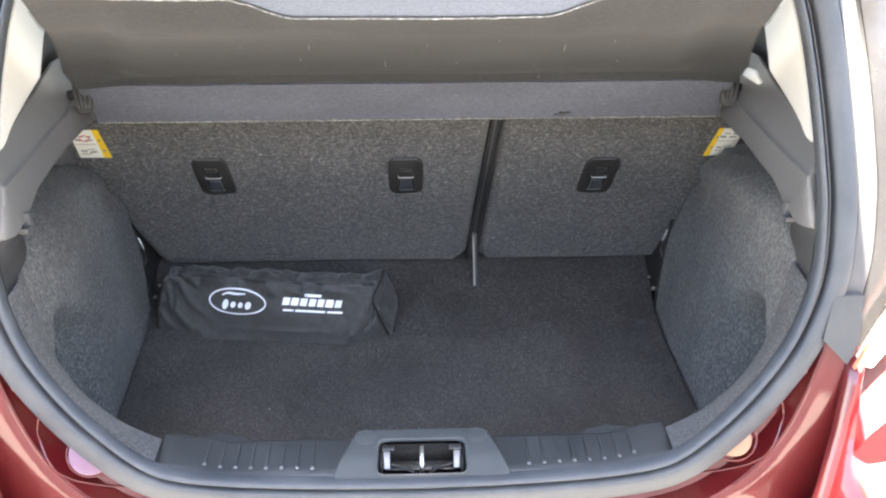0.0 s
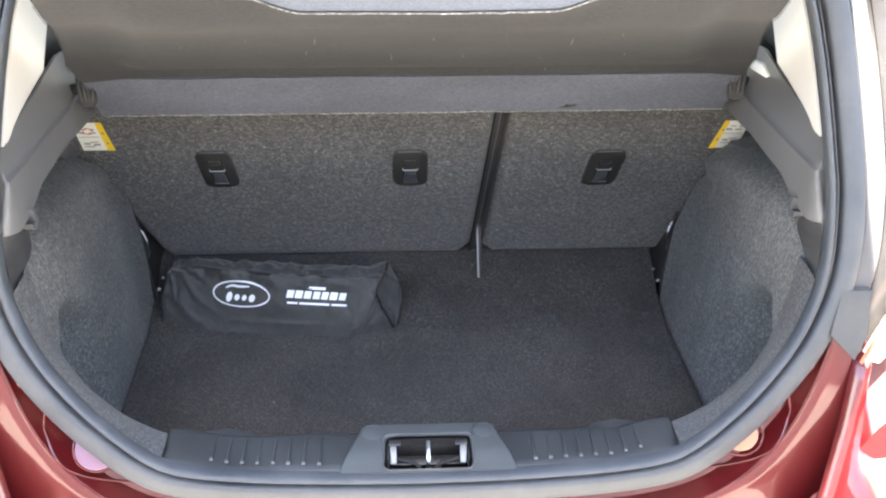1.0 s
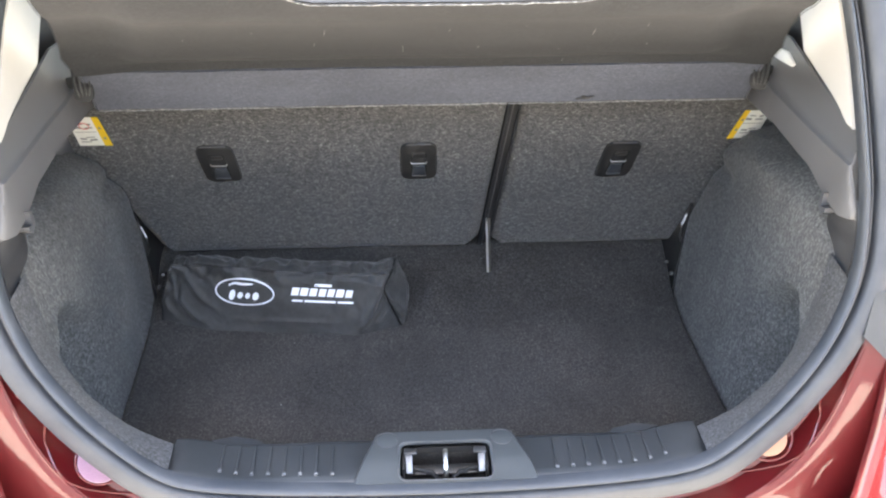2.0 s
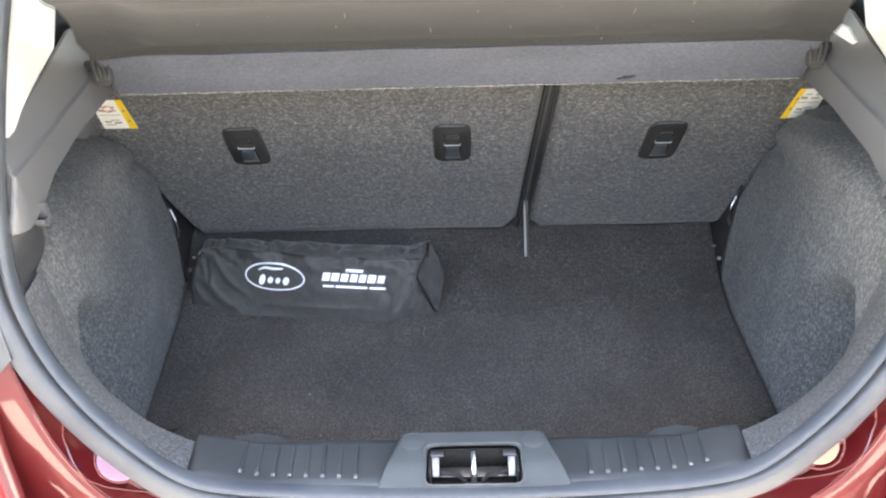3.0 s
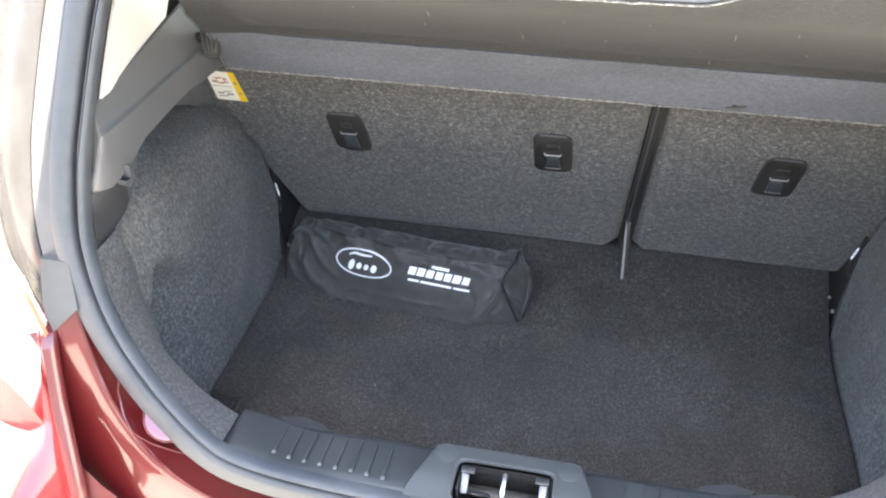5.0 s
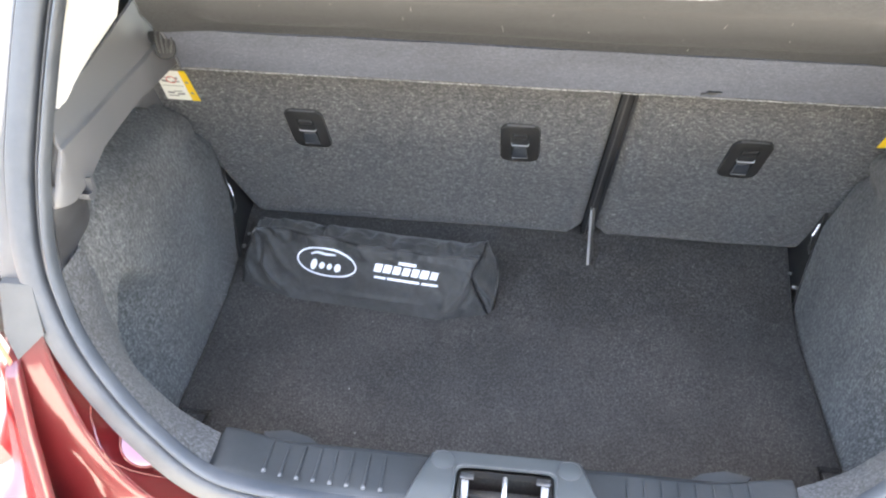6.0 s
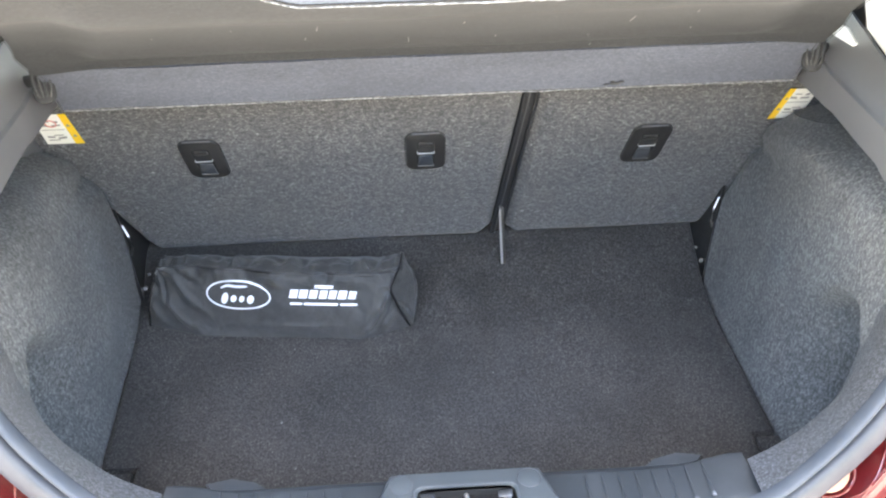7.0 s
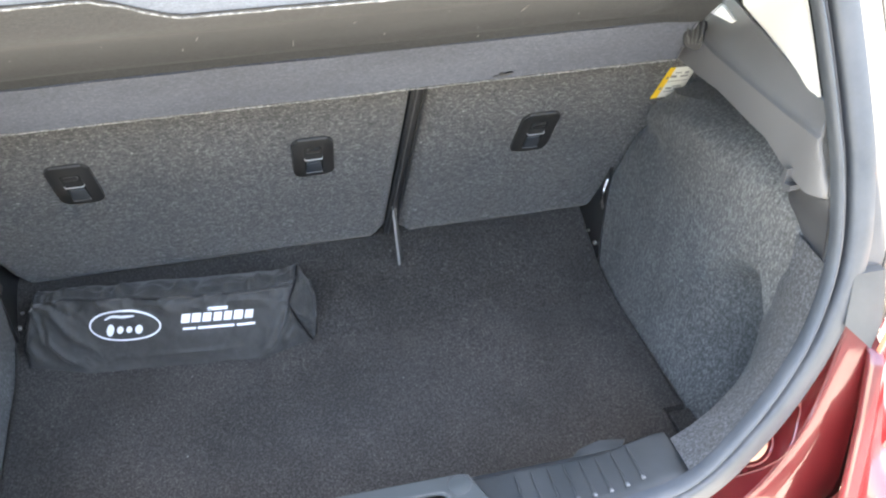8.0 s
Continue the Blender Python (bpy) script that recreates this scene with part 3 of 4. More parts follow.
for sgn in (-1, 1):
    side = thing("side_lining", (sgn * 0.5, 0.35, 0.48), "grey heathered felt side lining bulging over the wheel arch", "side lining", "side linings of the boot")

    def wall(u, v):
        y = 0.115 + 0.535 * u
        z = 0.484 + v * (top_z(y, sgn) - 0.484)
        x = wall_x(y, z, ARCHX if sgn < 0 else ARCHX_WIDE)
        if sgn < 0:
            x += lerp(y, [.12, .25, .56], [0.012, 0.018, 0.030]) * (1 - ease(0.50, 0.64, z) * (1 - 0.75 * ease(0.40, 0.55, y) * (1 - ease(0.66, 0.82, z))))
        end = min(0.650, SEAT_Y + (SEAT_Z - z) * SEAT_K - 0.006)
        start = 0.115 - 0.050 * ease(0.83, 0.885, z)
        y = start + (end - start) * u
        # shoulder rolls outward at the top and at the seat end
        x += 0.030 * ease(0.86, 1.0, v) ** 2 + 0.012 * ease(0.94, 1.0, u) ** 2
        if sgn < 0:
            x += 0.024 * ease(0.74, 0.88, z) * ease(0.30, 0.54, y)
        wob = 0.003 * noise.noise(Vector((y * 9, z * 9, 3.0 + sgn)))
        return (sgn * (x + wob), y, z)
    part("felt_wall", sheet(wall, 60, 44, 0.004, (sgn, 0, 0)), SIDE_FELT, side)

    # pale scratches in the felt, and a crease in the corner of the pocket's floor
    if sgn > 0:
        for marks in (((.398, .875), (.382, .888), (.366, .900), (.337, .919)), ((.352, .884), (.345, .893), (.340, .900))):
            part("scratch", tube([(wall_x(y, z, ARCHX_WIDE) - 0.0012, y, z) for y, z in marks], [0.0002] + [0.0006] * (len(marks) - 2) + [0.0002], 5), SCUFF, side)
        part("crease", tube([(.499, .347, .4872), (.513, .326, .4875), (.527, .304, .4875), (.553, .268, .4872)], [0.0004, 0.0012, 0.0012, 0.0004], 6), SCUFF, side, "pale crease in the felt")
    else:
        part("scratch", tube([(-wall_x(y, z) - 0.001 + 0.004, y, z) for y, z in ((.40, .80), (.392, .812), (.383, .822))], [0.0002, 0.0006, 0.0002], 5), SCUFF, side)
    # felt turned outward along the top, under the pillar trim
    part("felt_return", sheet(lambda u, v: Vector(wall(0.30 + 0.70 * u, 1.0)) + Vector((sgn * 0.09 * v, 0.0, 0.030 * v - 0.002)), 24, 6, 0.003, (0, 0, -1)), SIDE_FELT, side)

    # felt rim round the lower opening, turning in behind the seal
    def rim(x, z):
        b = ease(0.80, 0.885, z)
        d1 = lerp(z, [.69, .705, .73, .767, .81, .86, .90], [.042, .048, .074, .080, .056, .018, .006])
        y1 = lerp(z, [.69, .705, .73, .767, .80], [.066, .072, .092, .110, .120]) - 0.060 * ease(0.83, 0.885, z)
        return [(-0.001, 0.002), (0.001, 0.008), (0.10 * d1, 0.025), (0.40 * d1, 0.065), (0.80 * d1, y1 - 0.022), (0.94 * d1, y1 - 0.008), (d1, y1 - 0.001), (d1 + 0.005, y1 + 0.002), (d1 + 0.02, y1 - 0.004), (d1 + 0.05, y1 - 0.012)]
    part("felt_rim", ring(rim, lambda x, z, s=sgn: s * x > 0.327 and z < 0.900), RIM_FELT, side, "heathered grey felt rim")

    # upper pillar trim with ledge, tie clip and dark recess
    pillar = thing("pillar_trim", (sgn * 0.52, 0.3, 0.86), "dark grey grained plastic pillar trim below the side window", "pillar trim", "pillar trims of the boot")

    def win_z(y):
        return lerp(y, [.02, .128, .15, .238, .31, .345, .40, .60], [1.053, 1.050, 1.047, 1.062, 1.073, 1.080, 1.085, 1.05])

    def trim_under(y):
        """Height of the lower edge of the pale strip, below which the trim tucks under."""
        return lerp(y, [.062, .121, .157, .21, .33, .45, .66], [.966, .951, .956, .975, .985, .975, .94])

    def trim_profile(y):
        """(x, z) points up the trim at a depth: felt joint, tuck, strip, channel, window joint."""
        z0, z1 = min(top_z(y, sgn) - 0.012, trim_under(y) - 0.03) - 0.03 * ease(0.38, 0.52, y), win_z(y)
        zb = trim_under(y)
        zl = lerp(y, [.06, .10, .185, .30, .387, .6], [1.014, 1.016, 1.017, 1.021, 1.024, .99])
        low = wall_x(y, z0) + 0.004 + 0.02 * ease(0.15, 0.3, y) + 0.02 * ease(0.3, 0.6, y) + 0.02 * ease(0.44, 0.54, y)
        led = lerp(y, [.06, .15, .25, .35, .5, .66], [.502, .499, .493, .489, .497, .52]) + (0.007 if sgn < 0 else 0) * ease(0.12, 0.3, y)
        top = 0.515 + 0.03 * ease(0.30, 0.66, y)
        deep = 0.006 + 0.008 * (1 - ease(0.150, 0.172, y))
        chan = 0.0045 * ease(0.088, 0.100, y)
        return [(low, z0), (max(low, led + deep), (z0 + zb) / 2), (led - 0.004 + deep, zb - 0.003), (led - 0.001, zb), (led, zl), (led + chan, zl + 0.003), (top, z1)]

    def trim(u, v):
        y = 0.062 + (0.66 - 0.062) * u
        prof = trim_profile(y)
        k = v * (len(prof) - 1)
        x, z = (lerp(k, range(len(prof)), [p[i] for p in prof]) for i in (0, 1))
        if y < 0.13:        # meets the seal
            b = 1 - ease(0.062, 0.13, y)
            x = x * (1 - b) + (ap_x(min(1.2, z)) + 0.004) * b
            y = max(y * (1 - b) + max(rake(z) + 0.012, 0) * b, rake(z) + 0.009 if z > 0.97 else 0.0)
        return (sgn * x, y, z)
    part("trim_panel", sheet(trim, 90, 36, 0.004, (sgn, 0, 0)), TRIM, pillar)

    # cream upper pillar trim above the joint
    def upper(u, v):
        y0, y1 = 0.118, 0.347
        z0 = win_z(y0 + (y1 - y0) * u) + 0.002
        z = z0 + (1.40 - z0) * v
        ya = rake(z) + 0.020
        y = max(ya, y0) + (0.343 + 0.45 * (z - 1.07) - max(ya, y0)) * u
        x = ap_x(min(z, 1.385)) + 0.003 + 0.016 * u + 0.004 * math.sin(math.pi * u)
        return (sgn * x, y, z)
    upper_trim = thing("upper_pillar_trim", (sgn * 0.53, 0.3, 1.05), "cream plastic upper pillar trim beside the boot opening", "pillar trim", "cream pillar trims")
    part("cream_panel", sheet(upper, 24, 30, 0.004, (sgn, 0, 0)), CREAM, upper_trim)
    part("front_return", sheet(lambda u, v: Vector(upper(1.0, v)) + Vector((sgn * 0.05 * u, 0.004 * math.sin(1.5 * u), 0)), 4, 20), CREAM, upper_trim)

    # dark skin painting the tuck's shade below the clip; hook on the strip's edge
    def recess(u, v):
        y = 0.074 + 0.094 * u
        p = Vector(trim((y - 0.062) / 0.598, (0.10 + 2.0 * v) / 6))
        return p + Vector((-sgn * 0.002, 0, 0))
    part("recess", sheet(recess, 20, 12, 0.0015, (sgn, 0, 0)), TRIM_DARK, pillar, "dark skin standing for shade in the recessed pocket")
    hook = [Vector((sgn * 0.4945, y, z)) for y, z in ((0.150, 0.966), (0.156, 0.964), (0.159, 0.946), (0.147, 0.938), (0.138, 0.945), (0.138, 0.951), (0.150, 0.948))]
    bm = bmesh.new()
    skins = [[bm.verts.new(p + Vector((sgn * d, 0, 0))) for p in hook] for d in (-0.003, 0.010)]
    for vs in skins:
        bm.faces.new(vs)
    for k in range(len(hook)):
        bm.faces.new((skins[0][k], skins[0][(k + 1) % len(hook)], skins[1][(k + 1) % len(hook)], skins[1][k]))
    bmesh.ops.triangulate(bm, faces=[f for f in bm.faces if len(f.verts) > 4])
    part("tie_clip", bm, FILLER, pillar, "small pale grey tie-down hook", smooth=False)

    part("cabin_side", sheet(lambda u, v: (sgn * 0.64, 0.16 + 2.3 * u, 0.42 + 0.62 * v), 6, 6, 0.02, (sgn, 0, 0)), TRIM_DARK, car, "dark cabin side")
    part("rear_pillar", sheet(lambda u, v: (sgn * (0.60 - 0.03 * v), 0.33 + 0.36 * u, 1.0 + 0.44 * v), 6, 6, 0.03, (sgn, 0, 0)), TRIM_DARK, car, "dark inner pillar")

# small pale wedge beside the cream trim, modelled in place of a light glint
guide = [(0.405, 1.067), (0.377, 1.0715), (0.341, 1.066), (0.345, 1.061), (0.385, 1.0575), (0.406, 1.056)]
bm = bmesh.new()
skins = [[bm.verts.new((0.4945 + 0.446 * (z - 1.027) - 0.0045 + d, y, z)) for y, z in guide] for d in (0, 0.006)]
for vs in skins:
    bm.faces.new(vs)
for k in range(len(guide)):
    bm.faces.new((skins[0][k], skins[0][(k + 1) % len(guide)], skins[1][(k + 1) % len(guide)], skins[1][k]))
bmesh.ops.bevel(bm, geom=bm.edges[:], offset=0.0012, segments=2, profile=0.5, affect="EDGES")
tagged(part("glint_wedge", bm, CREAM), "small pale wedge standing for a light glint on the pillar trim", "belt guide")

# ---- rear seatbacks ----


def seat_y(z):
    return SEAT_Y + (SEAT_Z - z) * SEAT_K


RAKE = math.atan(SEAT_K)
UP = Vector((0, -math.sin(RAKE), math.cos(RAKE)))      # up along the seatback
OUT = Vector((0, -math.cos(RAKE), -math.sin(RAKE)))    # out of the seatback, towards the boot


def seat_pose(x, z, out=0.0):
    """A pose on the seatback: local x to the right, y up along it, z out of it."""
    p = Vector((x, seat_y(z), z)) + OUT * out
    m = Matrix((Vector((1, 0, 0)), UP, OUT)).transposed().to_4x4()
    m.translation = p
    return m


def split_x(z):
    return 0.124 + (z - 0.64) * 0.066


def seat_half(x_left, x_right, corner):
    """A felt-covered seatback shell between two edges given over height, with rounded lower corners."""
    def f(u, v):
        z = 0.550 + 0.472 * v
        r = 0.036
        a, b = x_left(z), x_right(z)
        k = z - 0.550
        cut = r - math.sqrt(max(0, r * r - (r - k) ** 2)) if k < r else 0
        a, b = a + cut * corner[0], b - cut * corner[1]
        x = a + (b - a) * u
        edge = min(u, 1 - u) * (b - a)
        fall = 0.014 * (1 - ease(0, 0.018, edge)) + 0.014 * (1 - ease(0, 0.018, k))
        wob = 0.0015 * noise.noise(Vector((x * 7, z * 7, 1)))
        p = Vector((x, seat_y(z), z)) - OUT * (fall + wob)
        return p
    return f


def outer_x(z):
    return lerp(z, [.55, .60, .70, .80, .90, 1.05], [.510, .520, .550, .60, .64, .65])


seat_l = thing("rear_seatback", (-0.19, 0.72, 0.55), "wide folding rear seatback covered in dark heathered felt", "seatback", "split rear seatbacks")
part("felt_back", sheet(seat_half(lambda z: -outer_x(z), lambda z: split_x(z) - 0.0105, (0.3, 1)), 70, 36, 0.012, -OUT), SEAT_FELT, seat_l)
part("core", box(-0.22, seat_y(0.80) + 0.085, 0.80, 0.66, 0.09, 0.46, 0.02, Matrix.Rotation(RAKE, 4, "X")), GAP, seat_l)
seat_r = thing("rear_seatback", (0.33, 0.72, 0.55), "narrow folding rear seatback covered in dark heathered felt", "seatback", "split rear seatbacks")
part("felt_back", sheet(seat_half(lambda z: split_x(z) + 0.012, outer_x, (1, 0.3)), 50, 36, 0.012, -OUT), SEAT_FELT, seat_r)
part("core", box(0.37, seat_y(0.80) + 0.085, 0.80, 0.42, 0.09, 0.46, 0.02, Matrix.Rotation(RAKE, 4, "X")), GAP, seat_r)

# black strips inside the split
strip = [Vector((split_x(z) + 0.001, seat_y(z), z)) - OUT * 0.012 for z in (0.56, 0.70, 0.85, 1.0)]
part("split_edge", tube(strip, 0.010, 8, flat=0.5), TRIM_DARK, seat_r, "black plastic strip in the seat split")
for dx, pr, mat in ((-0.0085, 0.0022, TRIM_DARK), (-0.003, 0.0014, TRIM), (0.0095, 0.0024, TRIM_DARK)):
    part("split_piping", tube([p + Vector((dx, 0, 0)) + OUT * 0.008 for p in strip], pr, 6), mat, seat_r)


# tether covers
def tether(x, z, skew, owner):
    w, h = 0.0615, 0.100
    m = seat_pose(x, z, 0.0005)
    cover = part("tether_cover", plate(rounded(w, h, 0.016, 5, skew), 0.0045, 0.0025, m), BLACK, owner, "black plastic tether anchor cover")
    # flat near-black plate for the slot's shade, anchor wire across it, grey pull below
    part("slot_shade", plate(rounded(0.027, 0.062, 0.003, 3, skew * 0.6), 0.0012, 0.0, seat_pose(x, z - 0.002, 0.0042)), GAP, cover, "flat dark slot, shade put in its colour")
    part("upper_catch", plate(rounded(0.021, 0.010, 0.003, 3), 0.0022, 0.0008, seat_pose(x + skew * 0.22, z + 0.019, 0.005)), BLACK, cover)
    part("anchor_bar", tube([seat_pose(x + skew * 0.02 + dx, z + 0.002, 0.0088 + dz) @ Vector((0, 0, 0)) for dx, dz in ((-0.0135, -0.004), (-0.0125, 0), (0.0125, 0), (0.0135, -0.004))], 0.0009, 6), ANCHOR, cover, "thin bright steel bar")
    part("flap", plate([(-0.0125, -0.015), (0.0125, -0.015), (0.0095, 0.013), (-0.0095, 0.013)], 0.0022, 0.0006, seat_pose(x - skew * 0.17, z - 0.0185, 0.005)), RUBBER, cover, "grey tapered flap")
    # paler strip painting the light along the flap's lower edge
    part("flap_edge", tube([seat_pose(x - skew * 0.30 + dx, z - 0.0315, 0.0075) @ Vector((0, 0, 0)) for dx in (-0.0125, 0, 0.0125)], 0.0009, 6), TRIM, cover, "pale edge of the flap, light put in its colour")
    part("top_rim", box(0, 0, 0, 0.042, 0.002, 0.003, 0.0008, seat_pose(x + skew * 0.46, z + 0.0435, 0.004)), TRIM, cover)


tether(-0.349, 0.824, -0.005, seat_l)
tether(-0.010, 0.820, 0.0, seat_l)
tether(0.337, 0.814, 0.009, seat_r)


# warning labels
def warning_label(sgn, owner):
    x0, z0 = sgn * 0.527, 0.905 if sgn < 0 else 0.895
    if sgn < 0:
        outline = [(-0.036, 0.026), (-0.022, 0.037), (0.012, 0.037), (0.016, -0.035), (-0.037, -0.035)]
        band = [(0.002, 0.0372), (0.0122, 0.0372), (0.0162, -0.0352), (0.004, -0.0352)]
    else:
        outline = [(-0.003, 0.034), (0.033, 0.033), (0.039, 0.018), (0.036, -0.039), (-0.0125, -0.039)]
        band = [(-0.0032, 0.0342), (0.005, 0.0342), (-0.0025, -0.0392), (-0.0127, -0.0392)]
    m = seat_pose(x0, z0, 0.001)
    lab = part("warning_label", plate(outline, 0.0006, 0, m), PAPER, owner, "white warning label with a yellow edge", smooth=False)
    part("yellow_band", plate(band, 0.0011, 0, m), YELLOW, lab, "yellow warning stripe", smooth=False)
    # two small drawings over one another, a rule between them, and two signs in the yellow band
    c0 = -0.017 if sgn < 0 else 0.018
    for px, py, w, h, mt in ((0, 0.001, 0.034, 0.0010, PRINT), (-0.009, 0.013, 0.010, 0.005, PRINT), (0.008, 0.011, 0.012, 0.003, PRINT), (0.010, 0.019, 0.006, 0.004, PRINT), (-0.004, 0.021, 0.010, 0.002, PRINT),
                              (-0.008, -0.016, 0.010, 0.004, PRINT), (0.004, -0.013, 0.014, 0.002, PRINT), (0.007, -0.020, 0.012, 0.0045, PRINT), (-0.006, -0.024, 0.016, 0.002, PRINT)):
        lean = 0.3 * h * (1 if px > 0 else -1)
        part("printed_bar", plate([(c0 + px - w / 2, py - h / 2), (c0 + px + w / 2, py - h / 2 + lean), (c0 + px + w / 2, py + h / 2 + lean), (c0 + px - w / 2, py + h / 2)], 0.0010, 0, m), mt, lab, smooth=False)
    if sgn < 0:
        part("printed_ring", tube([m @ Vector((c0 + 0.002 + 0.0075 * math.cos(a), 0.016 + 0.0075 * math.sin(a), 0.0009)) for a in np.linspace(0, 2 * math.pi, 25)[:-1]], 0.0008, 5, True), PRINT_RED, lab)
    for py in (0.012, -0.014):
        bx = (0.0085 if sgn < 0 else -0.0025) + (-0.0001 if sgn < 0 else 0.00012) * py * 1000 * (0.5 if sgn < 0 else 1)
        part("printed_bar", plate([(bx - 0.003, py - 0.003), (bx + 0.003, py - 0.003), (bx, py + 0.003)], 0.0015, 0, m), PRINT, lab, smooth=False)


warning_label(-1, seat_l)
warning_label(1, seat_r)

# pivot bracket between the seats
pivot = thing("seat_pivot_bracket", (0.125, 0.655, 0.537), "thin grey steel seat pivot bracket on the boot floor", "bracket")
part("blade", sheet(lambda u, v: (0.1265 - 0.0035 * v, lerp(v, [0, 0.7, 1], [0.648, 0.666, 0.676]) + lerp(v, [0, 0.7, 1], [0.013, 0.012, 0.003]) * u, 0.5375 + 0.110 * v), 3, 10, 0.0042, (1, 0, 0)), DULL, pivot)
part("blade_edge", tube([(0.1240 - 0.0035 * v, lerp(v, [0, 0.7, 1], [0.6475, 0.6655, 0.6755]), 0.5375 + 0.110 * v) for v in (0, 0.2, 0.45, 0.7, 0.9, 1)], [0.0022, 0.0022, 0.002, 0.002, 0.0014, 0.0008], 8), ANCHOR, pivot, "brighter steel edge of the bracket")
part("pivot_bolt", disc(0.0022, 0.004, 12, 0.001, Matrix.Translation((0.113, 0.672, 0.553)) @ Matrix.Rotation(radians(60), 4, "X")), DULL, pivot)

# black lock plates between seat and wheel arch
for sgn in (-1, 1):
    lock = thing("seat_lock_plate", (sgn * 0.50, 0.68, 0.50), "black seat lock plate with bright bolts beside the seat", "lock plate", "seat lock plates")
    dx = 0.026 if sgn < 0 else 0.0
    part("plate_body", sheet(lambda u, v: (sgn * (0.4815 + dx + 0.024 * v + 0.005 * math.sin(3.1 * u)), 0.606 + 0.04 * v + (0.14 - 0.04 * v) * u, 0.487 + 0.205 * v), 8, 10, 0.006, (sgn, 0, 0)), BLACK, lock)
    part("striker", tube([(sgn * (0.499 + dx), 0.642, 0.598), (sgn * (0.490 + dx), 0.633, 0.620), (sgn * (0.490 + dx), 0.630, 0.646), (sgn * (0.500 + dx), 0.641, 0.662)], 0.0024, 8), STEEL, lock, "bright steel striker loop")
    for bx, by, bz, br in ((0.4880, 0.636, 0.530, 0.0042), (0.4850, 0.662, 0.541, 0.0026), (0.4830, 0.628, 0.514, 0.0026)):
        part("bolt", disc(br, 0.005, 12, 0.0015, Matrix.Translation((sgn * (bx + dx), by, bz)) @ Matrix.Rotation(radians(-sgn * 75), 4, "Y")), STEEL, lock)
# near-black sheet behind the seats, put in for the shade in their gaps
part("seat_gap_shade", box(0, 0.90, 0.70, 1.24, 0.02, 0.46, 0.004), GAP, car)

# ---- sill trim ----
sill = thing("sill_trim", (0, 0.0, 0.66), "dark grey ribbed plastic sill trim along the boot edge", "sill trim")
SILL_PROFILE = ([0, .06, .18, .62, .86, .93, 1.0], [-0.036, -0.030, -0.022, 0.046, 0.056, 0.059, 0.060], [0.672, 0.678, 0.679, 0.668, 0.662, 0.650, 0.495])


def sill_sheet(u, v):
    x = -0.338 + 0.676 * u
    a = abs(x)
    lift = 0.012 * ease(0.24, 0.335, a) * (1 - ease(0.62, 0.95, v))
    y, z = lerp(v, SILL_PROFILE[0], SILL_PROFILE[1]), lerp(v, SILL_PROFILE[0], SILL_PROFILE[2])
    return (x, y + 0.6 * lift, z + lift)


for u0, u1, v0 in ((0, 0.39, 0), (0.63, 1, 0), (0.39, 0.63, 0.60)):
    part("sill_panel", sheet(lambda u, v: sill_sheet(u0 + (u1 - u0) * u, v0 + (1 - v0) * v), 36, 28, 0.003, (0, -0.3, -1)), SILL, sill)
for sgn in (-1, 1):
    for k in range(8):
        x = 0.006 + sgn * (0.140 + 0.0199 * k)
        y0 = -0.019 + 0.0012 * k
        lean = 0.006 * sgn * 0.4
        pts = []
        for s in (0, .2, .5, .8, 1):
            y = y0 + 0.058 * s
            v = (y + 0.022) / 0.068 * 0.44 + 0.18
            q = sill_sheet((x + 0.338) / 0.676, v)
            pts.append((x + lean * s, q[1], q[2] + 0.0012))
        rib = part("rib", tube(pts, [0.0026, 0.0018, 0.0016, 0.0014, 0.0008], 6, flat=0.7), SILL, sill)
        part("rib_tip", box(pts[0][0], pts[0][1] - 0.001, pts[0][2] + 0.0012, 0.005, 0.005, 0.003, 0.001), RIB_TIP, rib, "pale rounded rib tip")
    part("edge_tab", plate([(sgn * 0.215, 0.052), (sgn * 0.285, 0.056), (sgn * 0.30, 0.074), (sgn * 0.27, 0.080), (sgn * 0.24, 0.072)], 0.004, 0.001, Matrix.Translation((0, 0, 0.652))), SILL, sill, "small plastic tab on the sill edge")

# raised latch cover with an opening
CX = 0.007
cover = part("latch_cover", bmesh.new(), SILL_COVER, sill, "grey plastic raised latch cover")


